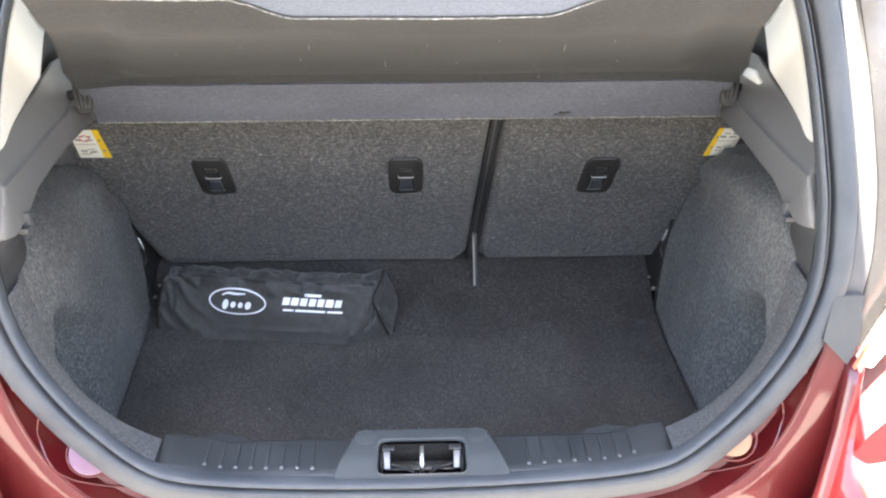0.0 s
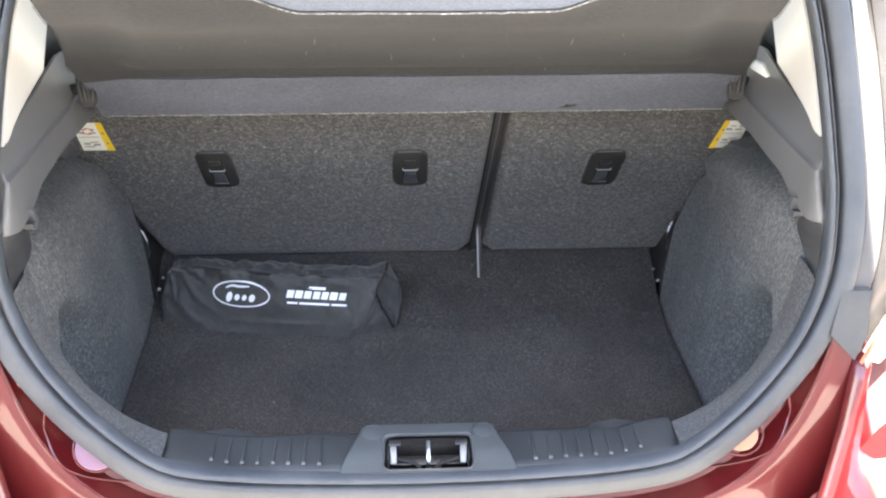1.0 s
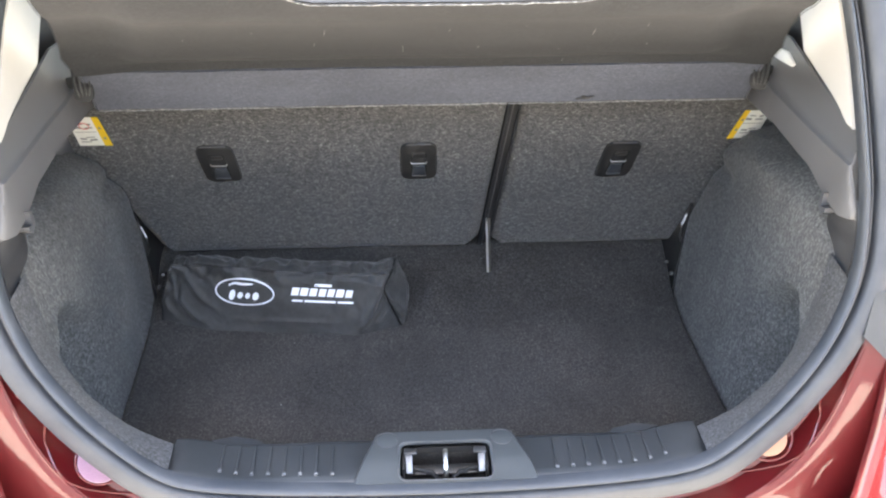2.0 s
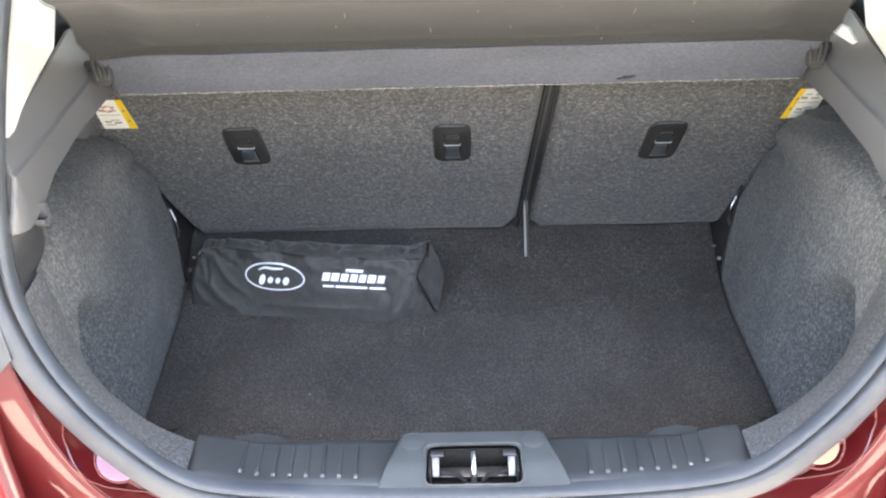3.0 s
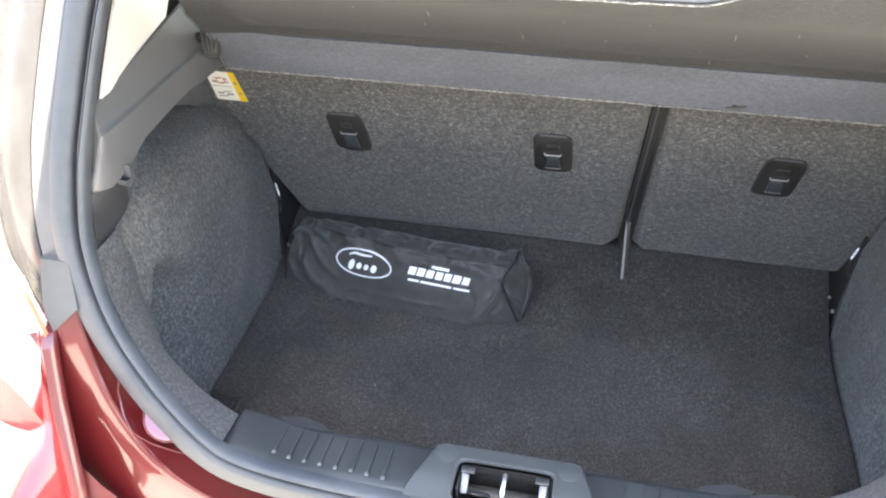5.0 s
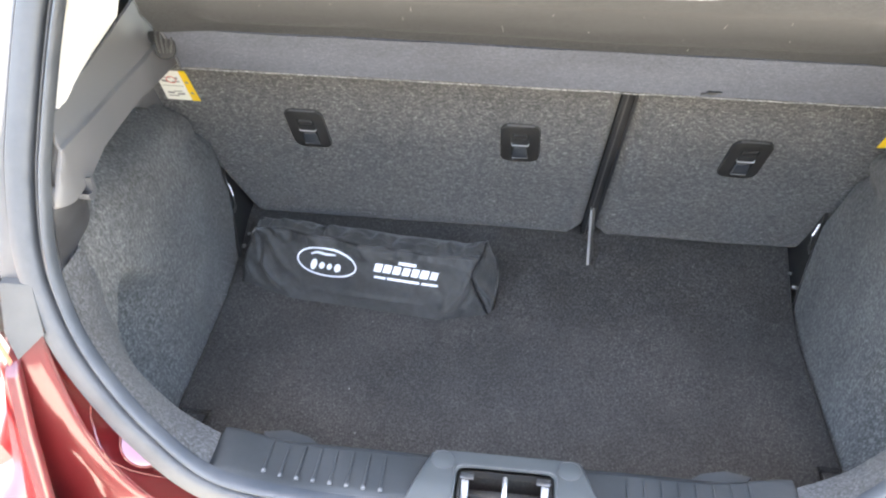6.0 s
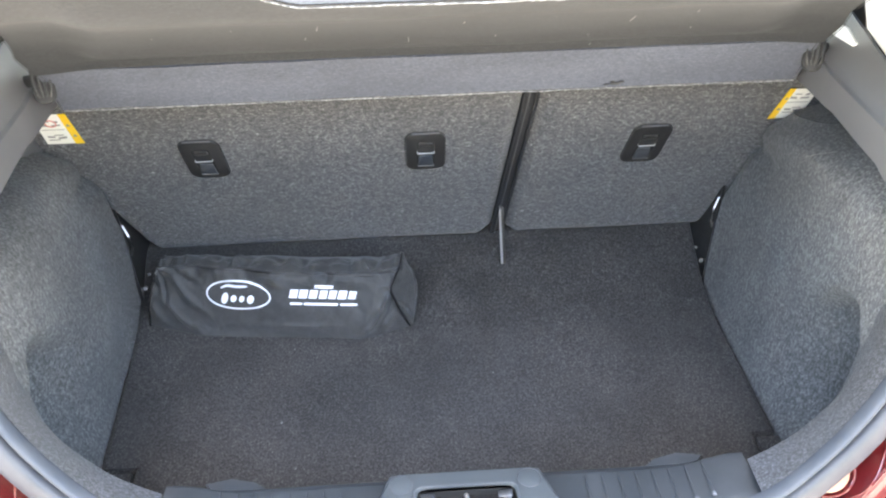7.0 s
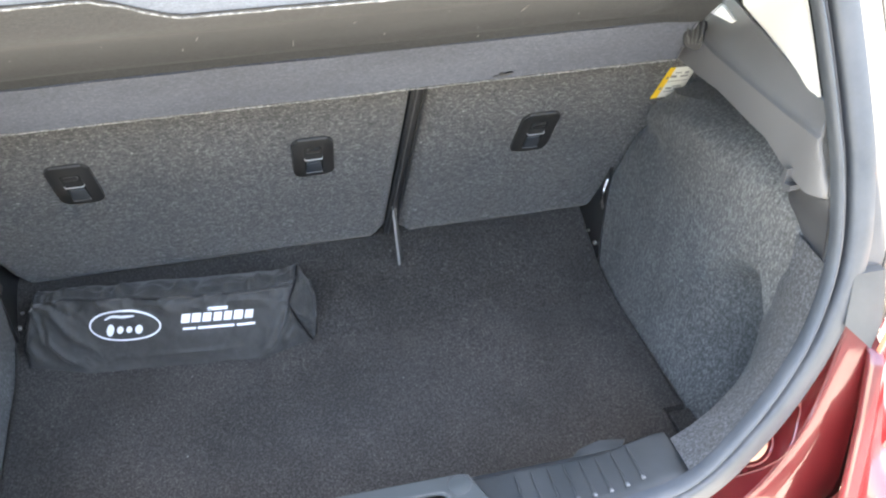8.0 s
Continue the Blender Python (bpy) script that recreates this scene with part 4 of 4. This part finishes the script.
def cover_mesh():
    """A trapezoid shell with a rounded oblong hole, sides sloping down to the sill."""
    n = 144
    def on_rect(a, w, h, p, skew):
        c, s = math.cos(a), math.sin(a)
        k = (abs(c) ** p + abs(s) ** p) ** (-1 / p)
        x, y = k * c, k * s
        half = w * (1 - skew * (y + 1) / 2)
        return x * half, y * h
    loops = []
    #        half width, half depth, centre y, taper, height
    for w, h, cy, sk, zz in ((0.120, 0.0438, 0.0052, 0.26, 0.650), (0.117, 0.0422, 0.0041, 0.26, 0.683), (0.1145, 0.0407, 0.0031, 0.26, 0.6865), (0.110, 0.0378, 0.0002, 0.25, 0.6875),
                             (0.0600, 0.0300, -0.0065, 0.02, 0.6875), (0.0592, 0.0294, -0.0065, 0.02, 0.6885), (0.0580, 0.0286, -0.0065, 0.02, 0.6880), (0.0572, 0.0281, -0.0065, 0.02, 0.6855)):
        ring_pts = []
        for k in range(n):
            dx, dy = on_rect(2 * math.pi * k / n, w, h, 26.0 if w > 0.09 else 8.0, sk)
            y = cy + dy
            ring_pts.append((CX + dx, y, zz - (0.009 * ease(0.0, 0.046, -y) if zz > 0.66 else 0)))
        loops.append(ring_pts)
    bm = bmesh.new()
    rows = [[bm.verts.new(p) for p in lp] for lp in loops]
    for a, b in zip(rows, rows[1:]):
        for k in range(n):
            bm.faces.new((a[k], a[(k + 1) % n], b[(k + 1) % n], b[k]))
    return bm


bm = cover_mesh()
bmesh.ops.recalc_face_normals(bm, faces=bm.faces)
bm.to_mesh(cover.data)
bm.free()
cover.data.polygons.foreach_set("use_smooth", [True] * len(cover.data.polygons))
cover.data.set_sharp_from_angle(angle=radians(38))
for sgn in (-1, 1):
    at = (CX + sgn * 0.0735, 0.0285, 0.6864)
    part("round_cap", disc(0.0130, 0.0016, 32, 0.0008, Matrix.Translation(at)), SILL_COVER, cover, "round flush screw cap")
    part("cap_groove", tube([(at[0] + 0.0138 * math.cos(a), at[1] + 0.0138 * math.sin(a), at[2] + 0.0013) for a in np.linspace(0, 2 * math.pi, 33)[:-1]], 0.0007, 6, True), RUBBER_DARK, cover)

# lighter tube that paints the thin highlight round the opening
part("hole_rim", tube([(CX + x, -0.0065 + y, 0.6886 - 0.009 * ease(0.0, 0.046, 0.0065 - y)) for x, y in rounded(0.118, 0.0586, 0.010, 6)], 0.0011, 6, True), FILLER, cover, "pale rim of the opening, highlight put in its colour")
bm = bmesh.new()
wall_rows = [[bm.verts.new((CX + x, -0.0065 + y, z)) for x, y in rounded(0.1150, 0.0566, 0.010, 6)] for z in (0.6800, 0.665, 0.628)]
for a, b in zip(wall_rows, wall_rows[1:]):
    for k in range(len(a)):
        bm.faces.new((a[k], a[(k + 1) % len(a)], b[(k + 1) % len(a)], b[k]))
# the cover's own inner wall, blackened to hold the opening's shade
part("hole_wall", bm, BLACK, cover, "inner wall made glossy black for the shade in the hole")

latch = thing("tailgate_latch", (CX, -0.01, 0.635), "bright zinc steel tailgate striker in its recess", "latch")
part("recess_floor", box(CX, -0.008, 0.627, 0.118, 0.062, 0.004, 0.001), GAP, latch)
part("back_plate", plate([(-0.052, 0), (-0.040, -0.014), (0.040, -0.014), (0.052, 0), (0.052, 0.022), (-0.052, 0.022)], 0.003, 0.001, Matrix.Translation((CX, 0.018, 0.648)) @ Matrix.Rotation(radians(75), 4, "X")), DULL, latch, "dull steel plate behind the striker")
part("cross_bar", box(CX, 0.000, 0.652, 0.096, 0.014, 0.004, 0.0015, Matrix.Rotation(radians(18), 4, "X")), DULL, latch, "dull pressed steel bar")
part("lower_bar", box(CX, -0.016, 0.646, 0.096, 0.006, 0.006, 0.002), DULL, latch)
part("striker_bar", tube([(CX, 0.013, 0.640), (CX, 0.013, 0.668), (CX, 0.009, 0.676), (CX, -0.012, 0.672), (CX, -0.018, 0.665), (CX, -0.019, 0.640)], 0.0032, 10), STEEL, latch, "bright striker loop")
part("striker_foot", box(CX, -0.019, 0.648, 0.022, 0.009, 0.006, 0.002), STEEL, latch)
for sgn in (-1, 1):
    x = CX + sgn * 0.046
    part("side_hook", box(x, -0.006, 0.668, 0.009, 0.024, 0.004, 0.0015, Matrix.Rotation(radians(38), 4, "X")), HOOK, latch, "bright bent steel hook")
    part("hook_top", box(x - sgn * 0.002, 0.008, 0.676, 0.016, 0.010, 0.004, 0.0015, Matrix.Rotation(radians(10), 4, "X")), HOOK, latch)
    part("hook_cheek", box(x + sgn * 0.007, -0.004, 0.660, 0.003, 0.030, 0.026, 0.001), BLACK, latch)
    part("arm", tube([(x - sgn * 0.006, -0.006, 0.662), (CX + sgn * 0.018, -0.010, 0.658), (CX + sgn * 0.010, -0.015, 0.652)], 0.0028, 6), DULL, latch)

latch.location = (CX, -0.007, 0.642)

# ---- parcel shelf ----
shelf = thing("parcel_shelf", (0, 0.42, 0.98), "dusty grey felt parcel shelf tilted up towards the tailgate", "parcel shelf")
LIP = spline([(.421, .985), (.400, 1.021), (.377, 1.0555)], 10)
PANEL = spline([(.377, 1.0555), (.340, 1.090), (.290, 1.130), (.180, 1.190), (.060, 1.2375), (-.06, 1.285)], 60)
SH = np.vstack([LIP, PANEL[1:]])
SH_Y, SH_Z = SH[:, 0], SH[:, 1]
SH_S = np.r_[0, np.cumsum(np.hypot(np.diff(SH_Y), np.diff(SH_Z)))]
REAR = float(np.interp(0.06, SH_Y[::-1], SH_S[::-1]))
CREASE = SH_S[10]


def shelf_pt(s):
    return lerp(s, SH_S, SH_Y), lerp(s, SH_S, SH_Z)


def half_w(s):
    return lerp(s, [0, CREASE, CREASE + .06, CREASE + .30, SH_S[-1]], [.478, .484, .482, .410, .375])


part("front_lip", sheet(lambda u, v: (half_w(CREASE * v) * (2 * u - 1), *(np.array(shelf_pt(CREASE * v)) + (0.004 * ease(0.55, 1.0, v) ** 2, 0.0015 * noise.noise(Vector((u * 9, 0, 0)))))), 60, 10, 0.006, (0, 1, 0.4)), SHELF_FELT_LIT, shelf, "smooth felt front lip, grey-blue sky light in its colour")
part("lip_edge", tube([(0.478 * (2 * k / 40 - 1), 0.4205, 0.9835 + 0.0012 * noise.noise(Vector((k * 0.9, 0, 0)))) for k in range(41)], 0.0008, 6), EDGE_FUZZ, shelf, "frayed pale cut edge")


def rear_s(x):
    """Where the shelf's underside ends: a shallow tongue in the middle, further back at the sides."""
    a = abs(x - 0.012)
    return REAR - 0.004 + 0.020 * ease(0.135, 0.21, a) + 0.020 * ease(0.21, 0.40, a)


def underside(u, v):
    s0 = CREASE + 0.001
    xg = 2 * u - 1
    s1 = rear_s(xg * 0.40)
    s = s0 + (s1 - s0) * v
    x = half_w(s) * xg
    y, z = shelf_pt(s)
    # crease groove, and a raised inner field with rounded corners
    groove = 0.006 * math.exp(-((s - CREASE - 0.016) / 0.018) ** 2) * ease(0.02, 0.09, half_w(s) - abs(x))
    r, dx, ds = 0.060, half_w(s) - 0.060 - abs(x), s - CREASE - 0.034
    e = r - math.hypot(r - dx, r - ds) if dx < r and ds < r else min(dx, ds)
    field = 0.009 * ease(-0.006, 0.042, e) * (1 - 0.8 * ease(0.80, 1.0, v))
    curl = -0.006 * ease(0.86, 1.0, abs(xg)) ** 2
    wob = 0.002 * noise.noise(Vector((x * 6, s * 6, 7)))
    lift = 0.005 * ease(0.75, 1.0, v) + 0.018 * ease(0.130, 0.205, abs(x - 0.012)) * ease(0.75, 1.0, v)
    return (x, y - 0.5 * field - curl * 0.2, z + groove - field + curl * 0.5 + lift + wob)


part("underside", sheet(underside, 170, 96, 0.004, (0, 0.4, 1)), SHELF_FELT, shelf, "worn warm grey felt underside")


def rear_flange(u, v):
    xg = 2 * u - 1
    b = Vector(underside(u, 1.0))
    return (b.x * (1 + 0.04 * v), b.y - 0.045 * v - 0.008 * math.sin(math.pi * v), b.z + 0.001 + 0.115 * v)


# bluer felt colour carries the sky light on the flange
part("rear_flange", sheet(rear_flange, 90, 8, 0.005), SHELF_FELT_SKY, shelf, "felt rear flange, grey-blue sky light in its colour")
part("rear_edge", tube([Vector(underside(k / 90, 1.0)) + Vector((0, -0.003, -0.001 + 0.0012 * noise.noise(Vector((k * 0.7, 5, 0))))) for k in range(91)], 0.0008, 6), EDGE_FUZZ, shelf, "frayed pale cut edge")
for end in (0.0, 1.0):
    part("side_edge", tube([Vector(underside(end, v)) + Vector((0, -0.002, -0.001)) for v in np.linspace(0.0, 0.9, 30)], 0.0004, 6), SHELF_FELT, shelf, "turned side edge")
# pale scuffs: where along the width, how far up from the crease, length and thickness
for x, up, ln, wd in ((-0.033, 0.088, 0.030, 1.0), (-0.145, 0.125, 0.020, 0.9), (-0.127, 0.190, 0.036, 0.9), (0.063, 0.105, 0.010, 1.2), (0.199, 0.168, 0.040, 1.0), (0.187, 0.010, 0.006, 1.0),
                     (0.021, 0.206, 0.014, 1.0), (0.255, 0.215, 0.022, 0.8), (0.284, 0.104, 0.008, 1.2), (-0.21, 0.20, 0.010, 0.8), (0.17, 0.09, 0.006, 0.8), (-0.30, 0.16, 0.008, 0.8), (0.11, 0.23, 0.012, 0.7)):
    s = CREASE + up
    u, v = (x / half_w(s) + 1) / 2, up / (rear_s(x) - CREASE)
    pts = [Vector(underside(u + 0.0016 * q * math.sin(40 * x), v + q * ln / 0.33)) + Vector((0, -0.0012, -0.0012)) for q in (0, 0.3, 0.6, 1)]
    part("scuff", tube(pts, [0.0002, 0.0005 * wd, 0.0004 * wd, 0.00015], 6), SCUFF, shelf)
# dark oily smudge on the lip
for dx, dz, w in ((0, 0, 0.007), (-0.011, -0.002, 0.004), (0.008, 0.003, 0.004), (-0.004, 0.004, 0.003)):
    sv = 0.010 + dz
    y, z = shelf_pt(sv)
    out = [(w * (1 + 0.3 * noise.noise(Vector((k, w * 300, 0)))) * math.cos(k * 0.4833), 0.42 * w * (1 + 0.4 * noise.noise(Vector((k, w * 300, 5)))) * math.sin(k * 0.4833)) for k in range(13)]
    part("smudge", plate(out, 0.0006, 0, Matrix.Translation((0.236 + dx, y - 0.0022, z - 0.0010)) @ Matrix.Rotation(radians(120), 4, "X") @ Matrix.Diagonal((1, 1, -1, 1))), TRIM_DARK, shelf, "dark smudge on the lip", smooth=False)
for sgn in (-1, 1):
    # ribbed pivot clips at the front corners, set in a turned-back cheek of the lip
    tilt = Matrix.Rotation(radians(66), 4, "X")
    base = Matrix.Translation((sgn * 0.484, 0.396, 1.037)) @ Matrix.Rotation(radians(-sgn * 14), 4, "Z") @ tilt
    pin = part("pivot_clip", plate(rounded(0.026, 0.056, 0.012, 6), 0.008, 0.003, base), GAP, shelf, "black ribbed plastic pivot clip")
    for k in range(4):
        dx = -0.009 + 0.006 * k
        part("clip_rib", tube([base @ Vector((dx * 0.7, -0.020, 0.007)), base @ Vector((dx, -0.010, 0.0105)), base @ Vector((dx * 1.1, 0.004, 0.0115)), base @ Vector((dx * 0.8, 0.020, 0.008))], 0.0014, 6), BLACK, pin)
    part("pivot_pin", tube([base @ Vector((0, 0.002, 0.004)), (sgn * 0.522, 0.408, 1.030)], 0.008, 12), GAP, pin)
    part("lip_cheek", sheet(lambda u, v: (sgn * (0.4775 + 0.010 * math.sin(1.5 * u)), shelf_pt(CREASE * v)[0] - 0.001 + 0.020 * (1 - math.cos(1.5 * u)), shelf_pt(CREASE * v)[1] - 0.001), 5, 8, 0.002, (0, 1, 0.4)), SHELF_FELT_LIT, shelf, "rounded end of the felt lip")

# ---- tool bag ----
bag = thing("tool_bag", (-0.26, 0.56, FLOOR_Z), "black nylon zipped tool bag with white print lying on the floor", "bag")
STATIONS = (0, 0.18, 0.50, 0.80, 0.92, 1.0)
# lines along the bag: front foot, front middle, under the zip, zip, ridge, upper back, back foot
BAG_LINES = (
    ((-.495, .562, .5), (-.400, .531, .5), (-.262, .517, .5), (-.1255, .502, .5), (-.046, .529, .5), (-.040, .536, .5)),
    ((-.492, .575, .540), (-.425, .558, .550), (-.264, .526, .556), (-.116, .514, .552), (-.064, .524, .547), (-.034, .556, .530)),
    ((-.476, .593, .589), (-.420, .585, .602), (-.266, .543, .606), (-.108, .532, .597), (-.0775, .524, .588), (-.033, .574, .555)),
    ((-.468, .598, .602), (-.420, .590, .610), (-.266, .551, .613), (-.108, .545, .607), (-.060, .556, .609), (-.036, .585, .566)),
    ((-.458, .618, .599), (-.420, .618, .604), (-.270, .594, .606), (-.112, .584, .600), (-.055, .582, .608), (-.038, .595, .570)),
    ((-.470, .648, .578), (-.420, .652, .582), (-.270, .640, .582), (-.110, .630, .574), (-.058, .628, .572), (-.042, .618, .550)),
    ((-.485, .660, .543), (-.420, .668, .546), (-.270, .662, .544), (-.110, .650, .538), (-.050, .640, .531), (-.044, .620, .519)))
AX = Vector((0.99, -0.105, 0))
AY = Vector((-0.105, -0.99, 0))     # towards the opening


def bag_line(i, s):
    return Vector([lerp(s, STATIONS, [p[c] for p in BAG_LINES[i]]) for c in range(3)])


def crease_line(s, z, s0, z0, s1, z1, wide):
    """1 on a straight crease of the cloth from (s0, z0) to (s1, z1), falling to 0 beside it."""
    ax, az = (s1 - s0) * 0.46, z1 - z0
    px, pz = (s - s0) * 0.46, z - z0
    t = min(1, max(0, (px * ax + pz * az) / (ax * ax + az * az)))
    return math.exp(-(((px - t * ax) ** 2 + (pz - t * az) ** 2) / wide ** 2)) * math.sin(math.pi * (0.1 + 0.8 * t))


def bag_at(s, k, push=0.0):
    """The bag's skin at s along its length and k round it, with soft folds and creases."""
    i, t = int(k) % 7, k - int(k)
    p = bag_line(i, s).lerp(bag_line((i + 1) % 7, s), t)
    h = p.z - 0.5
    front = k <= 3.0
    end = max(1 - ease(0.02, 0.24, s), ease(0.70, 0.86, s))
    top = ease(0.082, 0.104, h)
    soft = noise.noise(Vector((p.x * 11, p.y * 16, p.z * 15)))
    fold = 1 - 2.2 * abs(noise.noise(Vector((p.x * 20 + p.z * 26, p.y * 10, p.z * 9 - p.x * 14 + 4))))
    fine = 1 - 2.0 * abs(noise.noise(Vector((p.x * 46 - p.z * 20, p.y * 38, p.z * 22 + 9))))
    n = 0.0040 * soft + (0.0008 + 0.0040 * end + 0.0066 * top) * fold + (0.0004 + 0.0024 * end + 0.0034 * top) * fine
    if front:
        # diagonal pulls at both ends and below the zip
        for c, deep in (((0.02, 0.092, 0.17, 0.006, 0.006), 0.005), ((0.05, 0.088, 0.11, 0.030, 0.005), -0.006), ((0.10, 0.094, 0.24, 0.040, 0.006), 0.004), ((0.13, 0.098, 0.22, 0.080, 0.004), -0.003),
                        ((0.80, 0.004, 0.905, 0.080, 0.006), 0.006), ((0.845, 0.020, 0.915, 0.076, 0.005), -0.006), ((0.70, 0.090, 0.78, 0.050, 0.006), -0.003), ((0.56, 0.098, 0.66, 0.086, 0.004), 0.003),
                        ((0.38, 0.100, 0.47, 0.090, 0.004), -0.003), ((0.30, 0.020, 0.74, 0.024, 0.004), 0.0018), ((0.92, 0.080, 0.985, 0.012, 0.006), 0.006)):
            n += 1.7 * deep * crease_line(s, h, *c)
        n -= 0.0035 * math.exp(-((k - 2.85) / 0.22) ** 2)          # the zip lies in a dip
    if k > 3.0 and k < 5.0:
        n += 0.004 * math.sin(70 * s + 8 * noise.noise(Vector((s * 9, 0, 2)))) * top * math.exp(-((k - 3.4) / 0.5) ** 2)
    return p + (AY * (0.85 if k < 3.3 else 0.2) + Vector((0, 0, 0.45 if k < 3.3 else 0.9))) * (ease(0, 0.02, h) * n + push)


def bag_body():
    bm = bmesh.new()
    n, m = 190, 84
    rows = [[bm.verts.new(bag_at(i / n, 7 * j / m) + Vector((0, 0, 0.0015))) for j in range(m)] for i in range(n + 1)]
    for a, b in zip(rows, rows[1:]):
        for j in range(m):
            bm.faces.new((a[j], a[(j + 1) % m], b[(j + 1) % m], b[j]))
    for row, sgn in ((rows[0], -1), (rows[-1], 1)):
        c = sum((v.co for v in row), Vector()) / m
        inner = [bm.verts.new(c + (v.co - c) * 0.55 + AX * sgn * 0.004) for v in row]
        cv = bm.verts.new(c + AX * sgn * 0.004)
        for j in range(m):
            bm.faces.new((row[j], row[(j + 1) % m], inner[(j + 1) % m], inner[j]))
            bm.faces.new((inner[j], inner[(j + 1) % m], cv))
    return bm


part("bag_body", bag_body(), NYLON, bag)
part("zip_seam", tube([bag_at(s, 2.86, 0.0012) for s in np.linspace(0.005, 0.915, 90)], 0.0023, 6), PIPING, bag, "dark zip seam along the top")
part("zip_flap", tube([bag_at(s, 3.15, 0.0012) for s in np.linspace(0.01, 0.915, 90)], 0.0022, 6, flat=0.6), NYLON, bag, "folded cloth edge over the zip")
part("end_piping", tube([bag_at(0.92, k, 0.0015) for k in np.linspace(0.05, 6, 60)], 0.0024, 6), PIPING, bag, "black piping round the end")
part("end_piping", tube([bag_at(0.998, k, 0.001) for k in np.linspace(0.1, 6, 50)], 0.0018, 6), PIPING, bag)
part("end_piping", tube([bag_at(0.004, k, 0.001) for k in np.linspace(0.1, 6, 50)], 0.0020, 6), PIPING, bag)
pull = bag_at(0.012, 2.8, 0.004)
part("zip_pull", tube([pull, pull + Vector((-0.004, -0.004, -0.003)), pull + Vector((-0.006, -0.004, -0.012))], 0.0018, 6), DULL, bag, "small metal zip pull")
part("zip_slider", box(pull.x + 0.004, pull.y + 0.002, pull.z + 0.002, 0.010, 0.006, 0.004, 0.001), DULL, bag)


# print on the front: plain bars and an oval ring
def on_front(x, z, push):
    """A point of the front face over a width and a height."""
    k = (z - 0.5) / 0.0545 if z < 0.5545 else 1 + (z - 0.5545) / 0.0455
    xs = [p[0] + (q[0] - p[0]) * (k - int(k)) for p, q in zip(BAG_LINES[int(k)], BAG_LINES[int(k) + 1])]
    return bag_at(lerp(x, xs, STATIONS), k, push) + Vector((0, 0, 0.0015))


def printed(outline, cx, cz, name="printed_bar", label=""):
    """A thin print on the cloth: outline in metres about (cx, cz) of the front face."""
    bm = bmesh.new()
    f = bm.faces.new([bm.verts.new((x, y, 0)) for x, y in outline])
    bmesh.ops.triangulate(bm, faces=[f])
    bmesh.ops.subdivide_edges(bm, edges=[e for e in bm.edges if e.calc_length() > 0.006], cuts=2)
    for v in bm.verts:
        v.co = on_front(cx + v.co.x, cz + v.co.y, 0.0009)
    return part(name, bm, INK, bag, label)


def oval_ring(a, b, w, cx, cz):
    bm, n = bmesh.new(), 56
    rows = []
    for k in range(n):
        t = 2 * math.pi * k / n
        rows.append([bm.verts.new(on_front(cx + (a - q) * math.cos(t), cz + (b - q) * math.sin(t), 0.0009)) for q in (0, w)])
    for k in range(n):
        p, q = rows[k], rows[(k + 1) % n]
        bm.faces.new((p[0], q[0], q[1], p[1]))
    return part("printed_oval", bm, INK, bag, "white printed oval emblem")


def slanted(cx, cy, w, h, lean=0.25):
    return [(cx - w / 2 - h * lean, cy - h / 2), (cx + w / 2 - h * lean, cy - h / 2), (cx + w / 2 + h * lean, cy + h / 2), (cx - w / 2 + h * lean, cy + h / 2)]


oval_ring(0.0555, 0.0215, 0.0026, -0.3315, 0.571)


def brush(points, width, cx, cz):
    """A curved ribbon of print, widest in its middle."""
    pts = spline(points, 8 * (len(points) - 1))
    bm, rows = bmesh.new(), []
    for i, p in enumerate(pts):
        d = pts[min(i + 1, len(pts) - 1)] - pts[max(i - 1, 0)]
        n = np.array((-d[1], d[0])) / max(1e-6, math.hypot(*d))
        w = width * (0.45 + 0.55 * math.sin(math.pi * i / (len(pts) - 1)))
        rows.append([bm.verts.new(on_front(cx + q[0], cz + q[1], 0.0010)) for q in (p + n * w / 2, p - n * w / 2)])
    for p, q in zip(rows, rows[1:]):
        bm.faces.new((p[0], q[0], q[1], p[1]))
    return part("printed_swash", bm, INK, bag)


# plain strokes inside the oval: a long band over four slanted spots
brush([(-0.030, 0.0085), (-0.018, 0.0125), (-0.002, 0.0120), (0.016, 0.0130)], 0.0040, -0.3315, 0.571)
for cx, a, b in ((-0.024, 0.0058, 0.0080), (-0.009, 0.0052, 0.0050), (0.005, 0.0046, 0.0046), (0.020, 0.0060, 0.0064)):
    printed([(cx + a * math.cos(q) + 0.3 * b * math.sin(q), -0.0055 + b * math.sin(q)) for q in np.linspace(0, 2 * math.pi, 15)[:-1]], -0.3315, 0.571, "printed_spot")

for cx, cy, w, h in ((0.002, 0.0145, 0.030, 0.0045), (-0.049, 0.0025, 0.013, 0.0130), (-0.033, 0.0025, 0.0135, 0.0130), (-0.0165, 0.0025, 0.013, 0.0130), (0.000, 0.0025, 0.0125, 0.0130),
                     (0.0155, 0.0025, 0.012, 0.0130), (0.0315, 0.0025, 0.0135, 0.0130), (0.048, 0.0025, 0.0125, 0.0130), (-0.046, -0.0125, 0.020, 0.0032), (-0.005, -0.0125, 0.056, 0.0036), (0.041, -0.0125, 0.028, 0.0032)):
    printed(slanted(cx, cy, w, h, 0.16), -0.1885, 0.575)
